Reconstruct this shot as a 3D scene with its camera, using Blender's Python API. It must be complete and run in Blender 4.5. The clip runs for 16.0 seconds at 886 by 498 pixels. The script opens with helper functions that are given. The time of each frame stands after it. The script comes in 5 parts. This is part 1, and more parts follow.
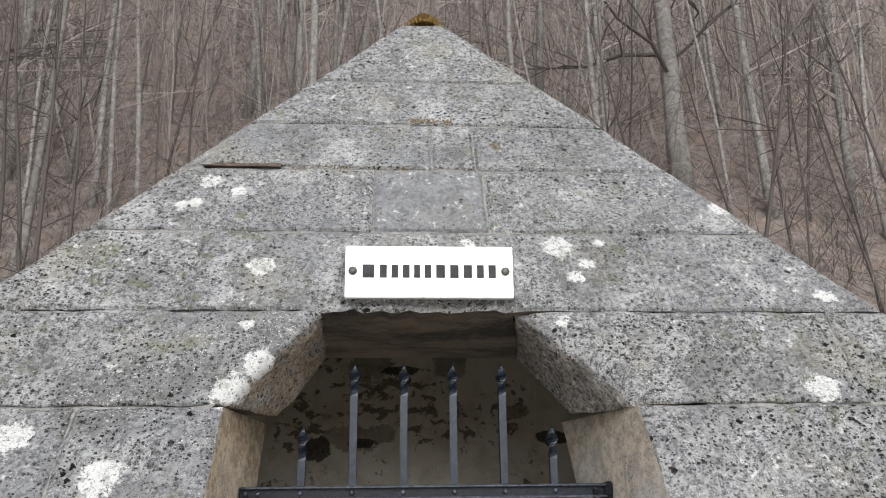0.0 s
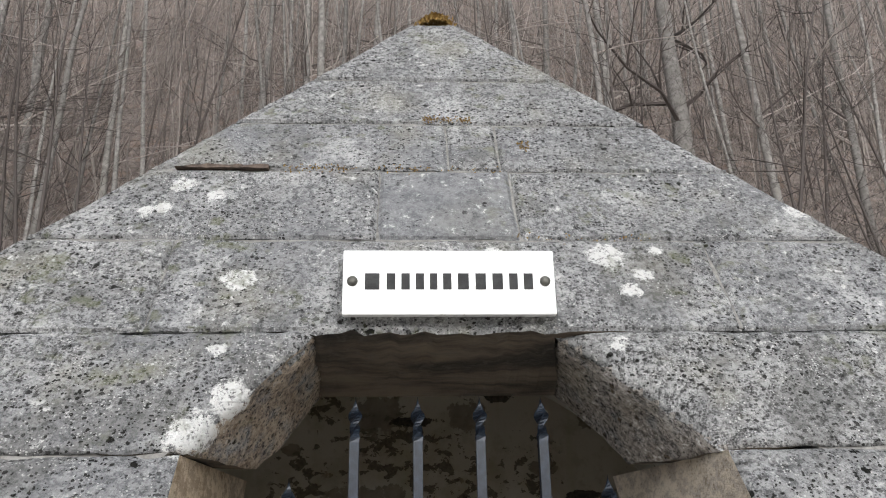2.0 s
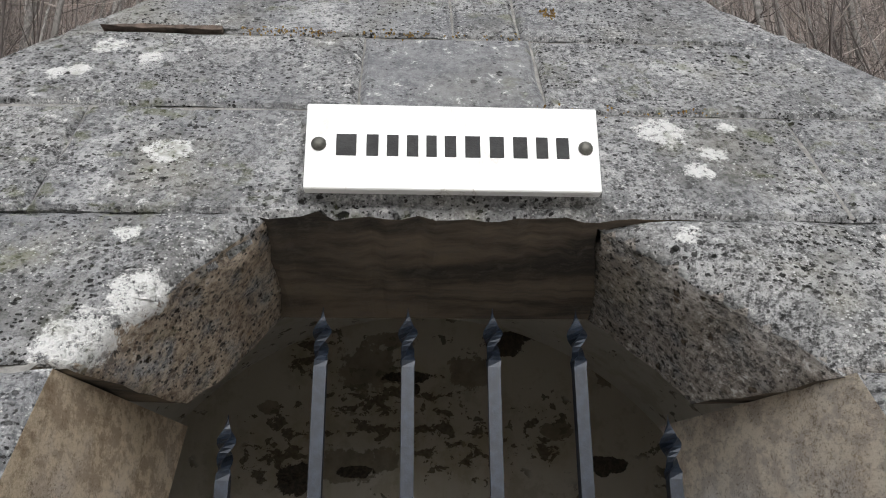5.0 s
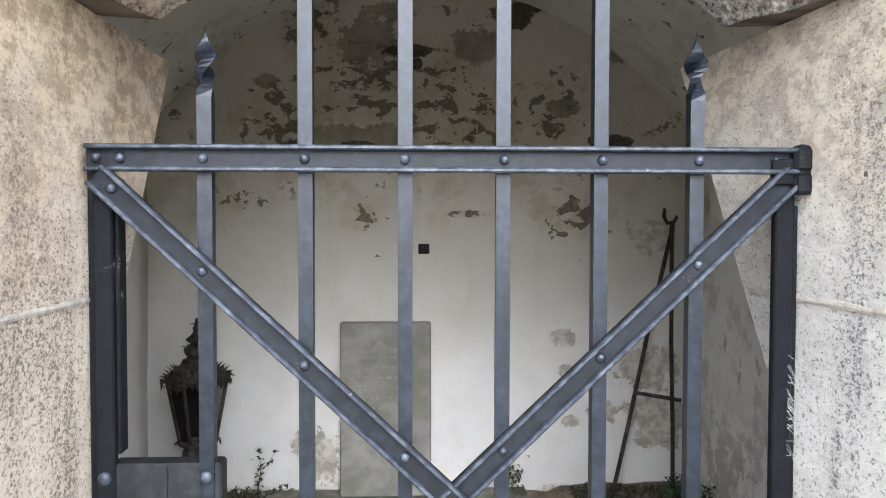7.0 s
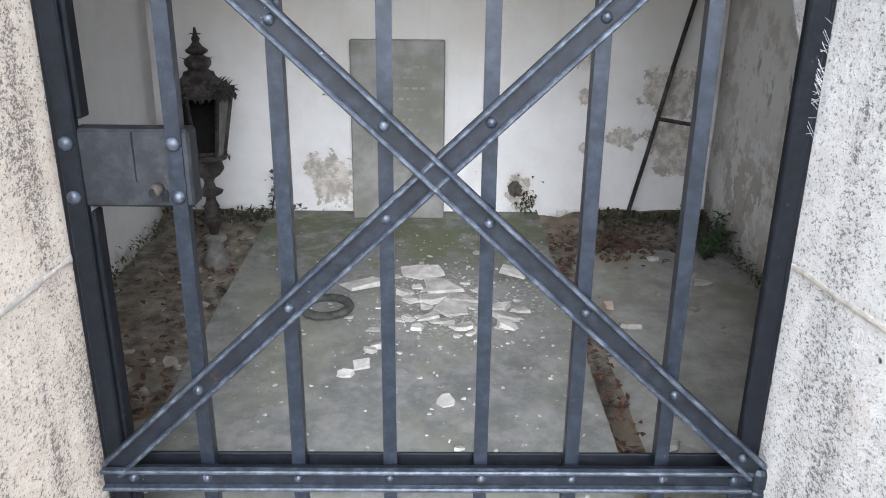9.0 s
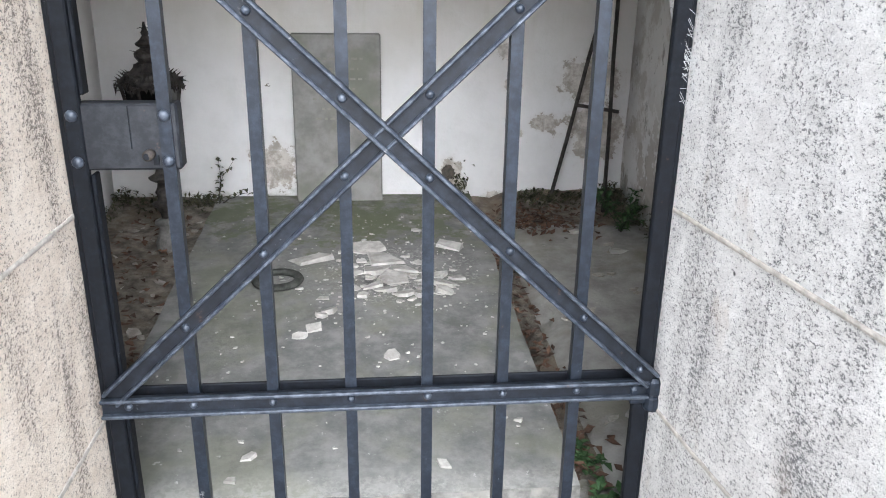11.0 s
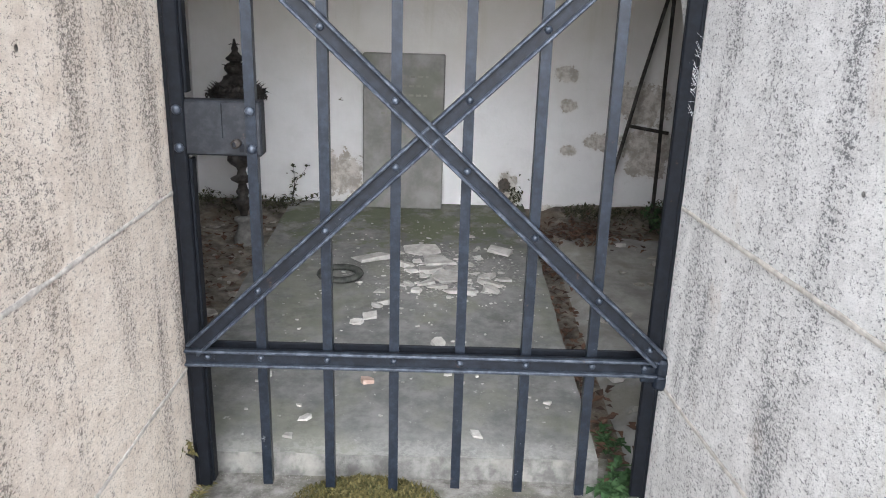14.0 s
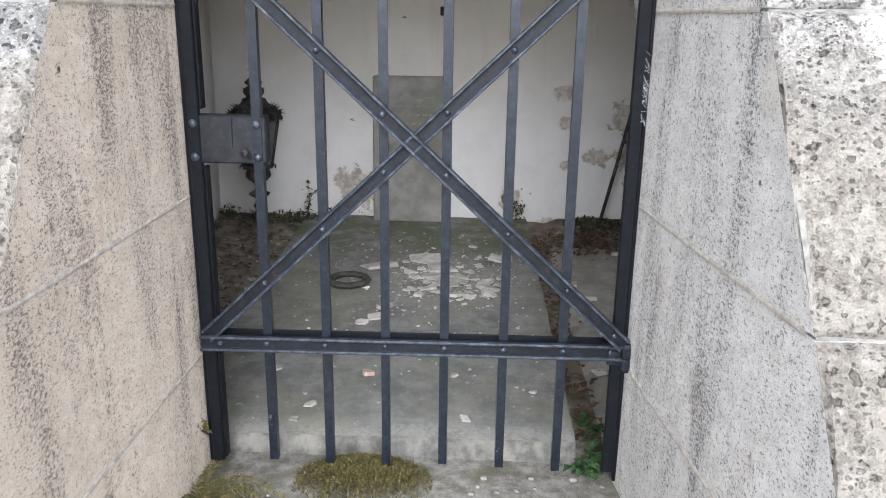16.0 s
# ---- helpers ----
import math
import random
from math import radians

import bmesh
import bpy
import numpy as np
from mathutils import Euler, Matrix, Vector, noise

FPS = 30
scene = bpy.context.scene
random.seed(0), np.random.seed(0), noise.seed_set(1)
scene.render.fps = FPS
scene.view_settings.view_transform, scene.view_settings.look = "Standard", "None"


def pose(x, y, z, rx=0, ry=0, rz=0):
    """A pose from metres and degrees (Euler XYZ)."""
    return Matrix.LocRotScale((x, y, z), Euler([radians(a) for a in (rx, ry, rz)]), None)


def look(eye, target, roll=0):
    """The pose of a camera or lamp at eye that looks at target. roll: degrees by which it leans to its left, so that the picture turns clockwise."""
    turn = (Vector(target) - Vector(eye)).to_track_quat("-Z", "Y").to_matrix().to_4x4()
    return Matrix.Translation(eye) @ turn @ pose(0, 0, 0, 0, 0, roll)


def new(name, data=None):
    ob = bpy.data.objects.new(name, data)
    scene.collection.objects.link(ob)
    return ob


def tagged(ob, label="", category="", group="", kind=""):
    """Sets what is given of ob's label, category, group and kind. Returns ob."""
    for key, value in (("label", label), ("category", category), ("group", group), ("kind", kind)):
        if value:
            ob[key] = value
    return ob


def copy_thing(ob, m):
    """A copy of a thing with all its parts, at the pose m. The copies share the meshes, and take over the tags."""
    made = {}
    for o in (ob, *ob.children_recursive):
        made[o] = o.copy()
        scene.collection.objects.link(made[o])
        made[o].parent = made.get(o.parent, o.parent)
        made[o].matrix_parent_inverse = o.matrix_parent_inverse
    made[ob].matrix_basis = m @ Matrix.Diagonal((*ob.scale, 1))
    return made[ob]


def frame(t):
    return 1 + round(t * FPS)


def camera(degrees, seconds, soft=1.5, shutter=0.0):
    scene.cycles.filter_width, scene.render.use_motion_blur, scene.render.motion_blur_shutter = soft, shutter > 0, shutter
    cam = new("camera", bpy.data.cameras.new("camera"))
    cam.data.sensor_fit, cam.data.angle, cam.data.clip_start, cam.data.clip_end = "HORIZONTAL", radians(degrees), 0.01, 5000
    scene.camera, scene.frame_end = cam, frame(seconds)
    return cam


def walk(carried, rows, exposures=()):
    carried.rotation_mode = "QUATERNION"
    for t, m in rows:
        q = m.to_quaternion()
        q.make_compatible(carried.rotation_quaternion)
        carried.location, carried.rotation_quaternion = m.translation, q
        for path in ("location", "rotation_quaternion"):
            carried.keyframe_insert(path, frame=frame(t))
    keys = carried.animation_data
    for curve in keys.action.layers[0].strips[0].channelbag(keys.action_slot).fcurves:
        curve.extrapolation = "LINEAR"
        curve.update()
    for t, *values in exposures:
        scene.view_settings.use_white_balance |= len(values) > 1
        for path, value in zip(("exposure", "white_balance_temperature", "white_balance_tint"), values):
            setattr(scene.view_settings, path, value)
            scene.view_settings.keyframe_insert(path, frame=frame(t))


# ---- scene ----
cam = camera(58.9, 16.0, soft=1.0)
PATH = [
    (0, (-0.115, -2.524, 1.478), (0.01, -0.607, 2.034), -0.6),
    (0.5, (-0.042, -2.367, 1.475), (0.048, -0.453, 2.046), -0.5),
    (1, (0.004, -2.244, 1.481), (0.051, -0.328, 2.052), 0.1),
    (1.5, (-0.039, -2.119, 1.485), (-0.001, -0.22, 2.112), 0.1),
    (2, (-0.121, -1.99, 1.489), (-0.016, -0.12, 2.189), -1.0),
    (2.5, (-0.13, -1.895, 1.487), (-0.005, -0.033, 2.206), -1.2),
    (3, (-0.056, -1.788, 1.5), (0.039, 0.059, 2.26), -0.8),
    (3.2, (-0.03, -1.748, 1.5), (0.057, 0.097, 2.267), -0.6),
    (5.3, (-0.116, -1.37, 1.444), (-0.006, 0.54, 2.027), -0.2),
    (5.5, (-0.129, -1.352, 1.43), (-0.005, 0.577, 1.945), -0.2),
    (6, (-0.127, -1.313, 1.416), (0.005, 0.648, 1.784), -0.0),
    (6.5, (-0.105, -1.282, 1.381), (-0.002, 0.709, 1.541), -0.2),
    (7, (-0.079, -1.248, 1.332), (0.016, 0.748, 1.264), 0.1),
    (7.5, (-0.062, -1.202, 1.275), (0.007, 0.774, 0.969), 0.4),
    (8, (-0.019, -1.163, 1.221), (0.022, 0.774, 0.722), 0.3),
    (8.5, (0.003, -1.144, 1.193), (0.043, 0.753, 0.559), 0.5),
    (9, (-0.005, -1.151, 1.181), (0.016, 0.73, 0.501), 0.6),
    (9.5, (-0.027, -1.195, 1.178), (0.011, 0.678, 0.476), 0.6),
    (10, (-0.047, -1.275, 1.179), (0.095, 0.581, 0.448), 0.1),
    (10.2, (-0.051, -1.306, 1.185), (0.179, 0.545, 0.463), 0.3),
    (12.3, (0.037, -1.559, 1.188), (0.086, 0.33, 0.531), 1.7),
    (12.5, (0.05, -1.568, 1.185), (0.083, 0.321, 0.528), 1.5),
    (13, (0.053, -1.593, 1.183), (0.068, 0.296, 0.527), 1.2),
    (13.5, (0.053, -1.622, 1.185), (0.061, 0.27, 0.537), 1.5),
    (14, (0.015, -1.692, 1.188), (0.031, 0.207, 0.56), 1.7),
    (14.5, (0.01, -1.759, 1.191), (0.069, 0.139, 0.566), 1.4),
    (15, (0.023, -1.819, 1.191), (0.078, 0.082, 0.572), 1.5),
    (15.5, (0.069, -1.863, 1.192), (0.108, 0.046, 0.597), 1.6),
    (16, (0.123, -1.926, 1.192), (0.071, -0.01, 0.621), 0.8),
]
EXPOSURES = [(0.0, 0.06, 6300, 10), (1.5, 0.03, 6300, 10), (3.0, -0.25, 6300, 10), (5.3, -0.2, 6300, 10), (5.5, -0.15, 6300, 10), (6.0, 0.4, 6300, 10), (6.5, 1.33, 6200, 10), (7.0, 1.45, 6050, 10), (8.0, 1.52, 5800, 10), (10.0, 1.55, 5850, 10), (12.5, 1.3, 5950, 11), (14.5, 1.1, 5950, 11), (16.0, 0.95, 6000, 11)]
walk(cam, [(t, look(eye, target, roll)) for t, eye, target, roll in PATH], EXPOSURES)

# ---- light ----
world = bpy.data.worlds.new("overcast_sky")
scene.world = world
world.use_nodes = True
wn = world.node_tree.nodes
sky = wn.new("ShaderNodeTexSky")
sky.sky_type = "NISHITA"
sky.sun_disc = False
sky.sun_elevation, sky.sun_rotation = radians(33), radians(177)
sky.dust_density, sky.ozone_density = 4.0, 1.0
soften = wn.new("ShaderNodeHueSaturation")
soften.inputs["Saturation"].default_value = 0.22
world.node_tree.links.new(sky.outputs[0], soften.inputs["Color"])
world.node_tree.links.new(soften.outputs[0], wn["Background"].inputs[0])
wn["Background"].inputs[1].default_value = 0.15
sun = new("sun", bpy.data.lights.new("sun", "SUN"))
sun.data.energy, sun.data.angle, sun.data.color = 1.65, radians(60), (1.0, 0.985, 0.965)
sun.matrix_world = look((0.4, -9, 6.0), (0, 0, 0))


# ---- materials ----
class Nodes:
    """A short hand for node materials."""

    def __init__(self, name, rough=0.8, metal=0.0, spec=0.3):
        self.m = bpy.data.materials.new(name)
        self.m.use_nodes = True
        self.t = self.m.node_tree
        self.b = self.t.nodes["Principled BSDF"]
        self.b.inputs["Roughness"].default_value = rough
        self.b.inputs["Metallic"].default_value = metal
        self.b.inputs["Specular IOR Level"].default_value = spec
        self.p = self.t.nodes.new("ShaderNodeNewGeometry").outputs["Position"]
        self.q = self.t.nodes.new("ShaderNodeTexCoord").outputs["Object"]

    def put(self, socket, v):
        if isinstance(v, bpy.types.NodeSocket):
            self.t.links.new(v, socket)
        elif isinstance(v, tuple) and len(v) == 3 and socket.type == "RGBA":
            socket.default_value = (*v, 1)
        else:
            socket.default_value = v

    def math(self, op, a, b=0.0, clamp=False):
        n = self.t.nodes.new("ShaderNodeMath")
        n.operation, n.use_clamp = op, clamp
        self.put(n.inputs[0], a), self.put(n.inputs[1], b)
        return n.outputs[0]

    def vec(self, op, a, b):
        n = self.t.nodes.new("ShaderNodeVectorMath")
        n.operation = op
        self.put(n.inputs[0], a), self.put(n.inputs[1], b)
        return n.outputs["Value"] if op in ("DISTANCE", "DOT_PRODUCT") else n.outputs[0]

    def noise(self, scale, detail=5.0, rough=0.6, at=None, stretch=None, warp=0.0):
        n = self.t.nodes.new("ShaderNodeTexNoise")
        at = at or self.p
        if stretch:
            at = self.vec("MULTIPLY", at, stretch)
        self.put(n.inputs["Vector"], at)
        n.inputs["Scale"].default_value, n.inputs["Detail"].default_value = scale, detail
        n.inputs["Roughness"].default_value, n.inputs["Distortion"].default_value = rough, warp
        return n.outputs[0]

    def cells(self, scale, at=None, feature="F1", out="Distance", stretch=None):
        n = self.t.nodes.new("ShaderNodeTexVoronoi")
        n.feature = feature
        at = at or self.p
        if stretch:
            at = self.vec("MULTIPLY", at, stretch)
        self.put(n.inputs["Vector"], at)
        n.inputs["Scale"].default_value = scale
        return n.outputs[out]

    def step(self, v, low, high):
        n = self.t.nodes.new("ShaderNodeMapRange")
        n.interpolation_type = "SMOOTHSTEP"
        self.put(n.inputs["Value"], v)
        n.inputs["From Min"].default_value, n.inputs["From Max"].default_value = low, high
        return n.outputs[0]

    def mix(self, f, a, b):
        n = self.t.nodes.new("ShaderNodeMix")
        n.data_type = "RGBA"
        self.put(n.inputs["Factor"], f)
        self.put(n.inputs[6], a), self.put(n.inputs[7], b)
        return n.outputs[2]

    def axis(self, i, at=None):
        n = self.t.nodes.new("ShaderNodeSeparateXYZ")
        self.put(n.inputs[0], at or self.p)
        return n.outputs[i]

    def spots(self, places, wobble, flat=None):
        """Signed distance to the nearest of some round spots, with a ragged rim."""
        at = self.vec("MULTIPLY", self.p, flat) if flat else self.p
        least = None
        for x, y, z, r in places:
            c = tuple(a * b for a, b in zip((x, y, z), flat)) if flat else (x, y, z)
            d = self.math("DIVIDE", self.vec("DISTANCE", at, c), r)
            least = d if least is None else self.math("MINIMUM", least, d)
        return self.math("ADD", least, self.math("MULTIPLY", self.math("SUBTRACT", wobble, 0.5), 3.4))

    def grains(self, scale, size, rag, shift=(0, 0, 0)):
        """Ragged round grains or pits of uneven size, one to a cell at most."""
        at = self.vec("MULTIPLY", self.vec("ADD", self.p, shift), (1, 1, 1.2))
        pick = self.axis(0, self.cells(scale, at=at, out="Color"))
        d = self.math("ADD", self.cells(scale, at=at), self.math("MULTIPLY", self.math("SUBTRACT", self.noise(scale * 2.6, 3, 0.6), 0.5), rag * 2))
        return self.step(self.math("SUBTRACT", d, self.math("MULTIPLY", self.math("MULTIPLY", pick, pick), size)), 0.05, -0.05)

    def blots(self, places, wobble, rag):
        """Distance to the nearest of some oval patches on the back wall, in half widths, with a ragged rim."""
        least = None
        for x, z, rx, rz in places:
            d = self.vec("DISTANCE", self.vec("MULTIPLY", self.p, (1 / rx, 0, 1 / rz)), (x / rx, 0.0, z / rz))
            least = d if least is None else self.math("MINIMUM", least, d)
        return self.math("ADD", least, self.math("MULTIPLY", self.math("SUBTRACT", wobble, 0.5), rag))

    def bump(self, height, strength=0.5, depth=0.01):
        n = self.t.nodes.new("ShaderNodeBump")
        n.inputs["Strength"].default_value, n.inputs["Distance"].default_value = strength, depth
        self.put(n.inputs["Height"], height)
        self.t.links.new(n.outputs[0], self.b.inputs["Normal"])

    def done(self, color, rough=None):
        self.put(self.b.inputs["Base Color"], color)
        if rough is not None:
            self.put(self.b.inputs["Roughness"], rough)
        return self.m

    def random(self):
        return self.t.nodes.new("ShaderNodeObjectInfo").outputs["Random"]

    def island(self):
        return self.t.nodes.new("ShaderNodeNewGeometry").outputs["Random Per Island"]


def stone_material(name="pitted_conglomerate", tan=0.0, calm=0.0):
    n = Nodes(name, 0.93, spec=0.15)
    big, mid, small, fine = n.noise(2.1, 4), n.noise(15, 5, 0.7), n.noise(60, 5, 0.74), n.noise(210, 3, 0.7)
    own = n.random()
    broad = n.noise(3.7, 6, 0.68, at=n.vec("ADD", n.p, (9, 2, 7)))
    area = n.step(n.noise(4.5, 4, 0.6, at=n.vec("ADD", n.p, (2, 5, 3))), 0.32, 0.60)
    grit = n.math("ADD", n.math("MULTIPLY", small, 0.62), n.math("MULTIPLY", fine, 0.38))
    c = n.mix(n.step(grit, 0.40, 0.58), (0.070, 0.070, 0.069), (0.43, 0.43, 0.428))
    c = n.mix(n.math("MULTIPLY", n.step(mid, 0.42, 0.62), 0.35), c, (0.47, 0.465, 0.45))
    c = n.mix(n.math("MULTIPLY", n.step(n.noise(8, 6, 0.7, at=n.vec("ADD", n.p, (6, 1, 4))), 0.50, 0.62), 0.5), c, (0.135, 0.138, 0.135))
    c = n.mix(n.math("MULTIPLY", n.step(big, 0.46, 0.66), 0.45), c, (0.21, 0.215, 0.225))
    c = n.mix(n.math("MULTIPLY", n.step(n.noise(3.1, 5, at=n.vec("ADD", n.p, (7, 3, 1))), 0.50, 0.68), 0.32), c, (0.34, 0.315, 0.22))
    c = n.mix(n.math("MULTIPLY", own, 0.30), c, (0.26, 0.265, 0.28))
    low = n.step(n.math("ADD", n.axis(2), n.math("MULTIPLY", big, 0.5)), 1.55, 1.2)
    c = n.mix(n.math("MULTIPLY", low, 0.70), c, n.mix(n.step(grit, 0.40, 0.60), (0.20, 0.182, 0.158), (0.40, 0.365, 0.315)))
    c = n.mix(n.math("MULTIPLY", n.math("MULTIPLY", n.step(broad, 0.53, 0.66), n.math("SUBTRACT", 1.0, n.math("MULTIPLY", low, 0.8))), n.math("ADD", 0.12, n.math("MULTIPLY", n.step(grit, 0.40, 0.56), 0.55))), c, (0.60, 0.60, 0.595))
    c = n.mix(n.math("MULTIPLY", n.step(broad, 0.46, 0.34), 0.45), c, (0.12, 0.118, 0.11))
    if calm:
        c = n.mix(calm, c, n.mix(n.step(mid, 0.35, 0.65), (0.19, 0.194, 0.205), (0.285, 0.29, 0.30)))
    grain = n.math("MULTIPLY", n.math("MULTIPLY", n.grains(150, 0.46, 0.42), n.step(n.noise(11, 4, 0.65, at=n.vec("ADD", n.p, (2, 2, 6))), 0.42, 0.60)), 1.0 - calm)
    c = n.mix(n.math("MULTIPLY", grain, n.math("SUBTRACT", 0.8, n.math("MULTIPLY", low, 0.5))), c, (0.64, 0.638, 0.62))
    share = n.math("ADD", n.math("MULTIPLY", area, 0.65), 0.35)
    pit = n.math("MULTIPLY", n.math("MAXIMUM", n.grains(105, 0.42, 0.40, (3, 1, 2)), n.grains(62, 0.40, 0.42, (1, 7, 2))), share)
    if calm:
        pit = n.math("MULTIPLY", pit, n.step(n.noise(21, 3), 0.52, 0.62))
    hole = n.math("MULTIPLY", n.grains(30, 0.30, 0.45, (5, 5, 1)), n.math("MULTIPLY", area, n.step(n.noise(3.3, 2), 0.40, 0.52)))
    c = n.mix(n.math("MULTIPLY", pit, n.math("SUBTRACT", 0.93, n.math("MULTIPLY", low, 0.45))), c, (0.022, 0.021, 0.019))
    c = n.mix(hole, c, (0.016, 0.016, 0.014))
    if tan:
        c = n.mix(n.math("MULTIPLY", n.math("MULTIPLY", n.step(mid, 0.30, 0.56), tan), n.math("SUBTRACT", 1.0, n.math("MULTIPLY", pit, 0.85))), c, n.mix(n.step(small, 0.38, 0.62), (0.24, 0.165, 0.105), (0.54, 0.42, 0.29)))
    wob = n.math("ADD", n.math("MULTIPLY", n.noise(17, 5, 0.72), 0.55), n.math("MULTIPLY", n.noise(55, 5, 0.75), 0.45))
    spots = [(-0.82, 0.18, 2.43, 0.030), (-0.79, 0.24, 2.53, 0.040), (-0.55, 0.01, 2.15, 0.044), (0.45, 0.06, 2.24, 0.060),
             (0.54, 0.02, 2.17, 0.030), (1.16, -0.25, 1.72, 0.05), (-0.56, -0.12, 1.93, 0.025), (-0.50, -0.20, 1.80, 0.055),
             (-0.56, -0.25, 1.72, 0.062), (1.09, 0.17, 2.43, 0.040), (-1.12, -0.33, 1.59, 0.05), (-0.86, -0.39, 1.48, 0.055),
             (0.14, 0.07, 2.25, 0.028), (1.32, -0.06, 2.04, 0.035), (-0.87, 0.17, 2.42, 0.022), (0.49, -0.01, 2.11, 0.034),
             (-0.68, 0.21, 2.48, 0.032), (0.60, 0.08, 2.25, 0.022), (0.82, -0.56, 1.15, 0.07), (0.42, -0.1, 1.94, 0.025)]
    white = n.step(n.spots(spots, wob), 1.1, 0.8)
    scatter = n.math("MULTIPLY", n.step(n.noise(30, 5, 0.72), 0.60, 0.66), n.step(n.noise(2.6, 2, at=n.vec("ADD", n.p, (3, 9, 5))), 0.45, 0.58))
    pale = n.math("MAXIMUM", white, n.math("MULTIPLY", scatter, n.math("SUBTRACT", 0.75, n.math("MULTIPLY", low, 0.45))))
    c = n.mix(n.math("MULTIPLY", n.math("MULTIPLY", pale, n.step(grit, 0.38, 0.50)), 0.92), c, (0.78, 0.775, 0.755))
    green = n.math("MULTIPLY", n.step(n.noise(16, 4), 0.54, 0.68), n.step(n.noise(1.9, 2, at=n.vec("ADD", n.p, (1, 2, 8))), 0.46, 0.62))
    c = n.mix(n.math("MULTIPLY", green, 0.5), c, (0.15, 0.16, 0.08))
    c = n.mix(n.math("MULTIPLY", low, n.math("SUBTRACT", 0.55, n.math("MULTIPLY", pit, 0.4))), c, n.mix(n.step(mid, 0.4, 0.6), (0.25, 0.225, 0.195), (0.40, 0.37, 0.325)))
    h = n.math("SUBTRACT", n.math("ADD", n.math("MULTIPLY", mid, 0.5), n.math("MULTIPLY", grit, 0.9)), n.math("ADD", n.math("MULTIPLY", pit, 0.7), hole))
    n.bump(h, 1.0, 0.017)
    return n.done(c)


# brown stain of the lintel soffit; under the corbels its darkness paints shade
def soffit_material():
    n = Nodes("stained_shaded_soffit", 0.85, spec=0.25)
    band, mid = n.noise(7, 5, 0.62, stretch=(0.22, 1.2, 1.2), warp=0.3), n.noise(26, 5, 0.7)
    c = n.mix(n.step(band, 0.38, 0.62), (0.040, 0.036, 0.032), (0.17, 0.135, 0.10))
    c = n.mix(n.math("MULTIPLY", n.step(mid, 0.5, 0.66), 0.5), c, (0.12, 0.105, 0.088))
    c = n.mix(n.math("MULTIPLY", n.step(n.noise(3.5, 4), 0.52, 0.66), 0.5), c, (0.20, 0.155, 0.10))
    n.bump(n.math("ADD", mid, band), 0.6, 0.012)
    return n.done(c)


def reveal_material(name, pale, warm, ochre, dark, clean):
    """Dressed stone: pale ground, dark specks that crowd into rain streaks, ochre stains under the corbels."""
    n = Nodes(name, 0.92, spec=0.15)
    grain, clump = n.noise(290, 3, 0.75, stretch=(1, 0.72, 1)), n.noise(135, 4, 0.72, stretch=(1, 0.68, 1))
    mid, big = n.noise(30, 6, 0.72, stretch=(1, 0.6, 1)), n.noise(2.2, 4)
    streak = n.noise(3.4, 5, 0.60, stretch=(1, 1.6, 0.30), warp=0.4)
    salt = n.math("ADD", n.math("MULTIPLY", grain, 0.48), n.math("MULTIPLY", clump, 0.52))
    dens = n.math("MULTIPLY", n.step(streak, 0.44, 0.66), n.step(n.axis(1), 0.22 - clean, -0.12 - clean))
    c = n.mix(n.step(mid, 0.36, 0.64), warm, pale)
    c = n.mix(n.math("MULTIPLY", n.step(big, 0.48, 0.66), 0.35), c, tuple(0.72 * v for v in warm))
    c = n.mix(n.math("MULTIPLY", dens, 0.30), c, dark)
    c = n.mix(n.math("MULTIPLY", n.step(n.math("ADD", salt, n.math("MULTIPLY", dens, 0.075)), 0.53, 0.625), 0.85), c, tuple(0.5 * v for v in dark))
    c = n.mix(n.math("MULTIPLY", n.step(salt, 0.45, 0.38), 0.5), c, tuple(min(0.88, 1.08 * v) for v in pale))
    top = n.math("MULTIPLY", n.step(n.math("ADD", n.axis(2), n.math("MULTIPLY", n.noise(5, 5, 0.65), 0.9)), 1.62, 2.1), ochre)
    c = n.mix(top, c, n.mix(n.step(mid, 0.42, 0.58), (0.36, 0.255, 0.15), (0.72, 0.58, 0.39)))
    rust = n.math("MULTIPLY", n.step(n.noise(7, 5, 0.65, stretch=(1, 1, 0.4), at=n.vec("ADD", n.p, (3, 3, 3))), 0.60, 0.74), 0.35)
    c = n.mix(rust, c, (0.46, 0.36, 0.27))
    hole = n.math("MULTIPLY", n.step(n.math("ADD", n.cells(11), n.math("MULTIPLY", mid, 0.12)), 0.13, 0.10), n.step(n.noise(5, 2), 0.56, 0.62))
    c = n.mix(hole, c, (0.05, 0.045, 0.04))
    n.bump(n.math("SUBTRACT", n.math("ADD", mid, n.math("MULTIPLY", salt, 1.0)), hole), 0.8, 0.009)
    return n.done(c)


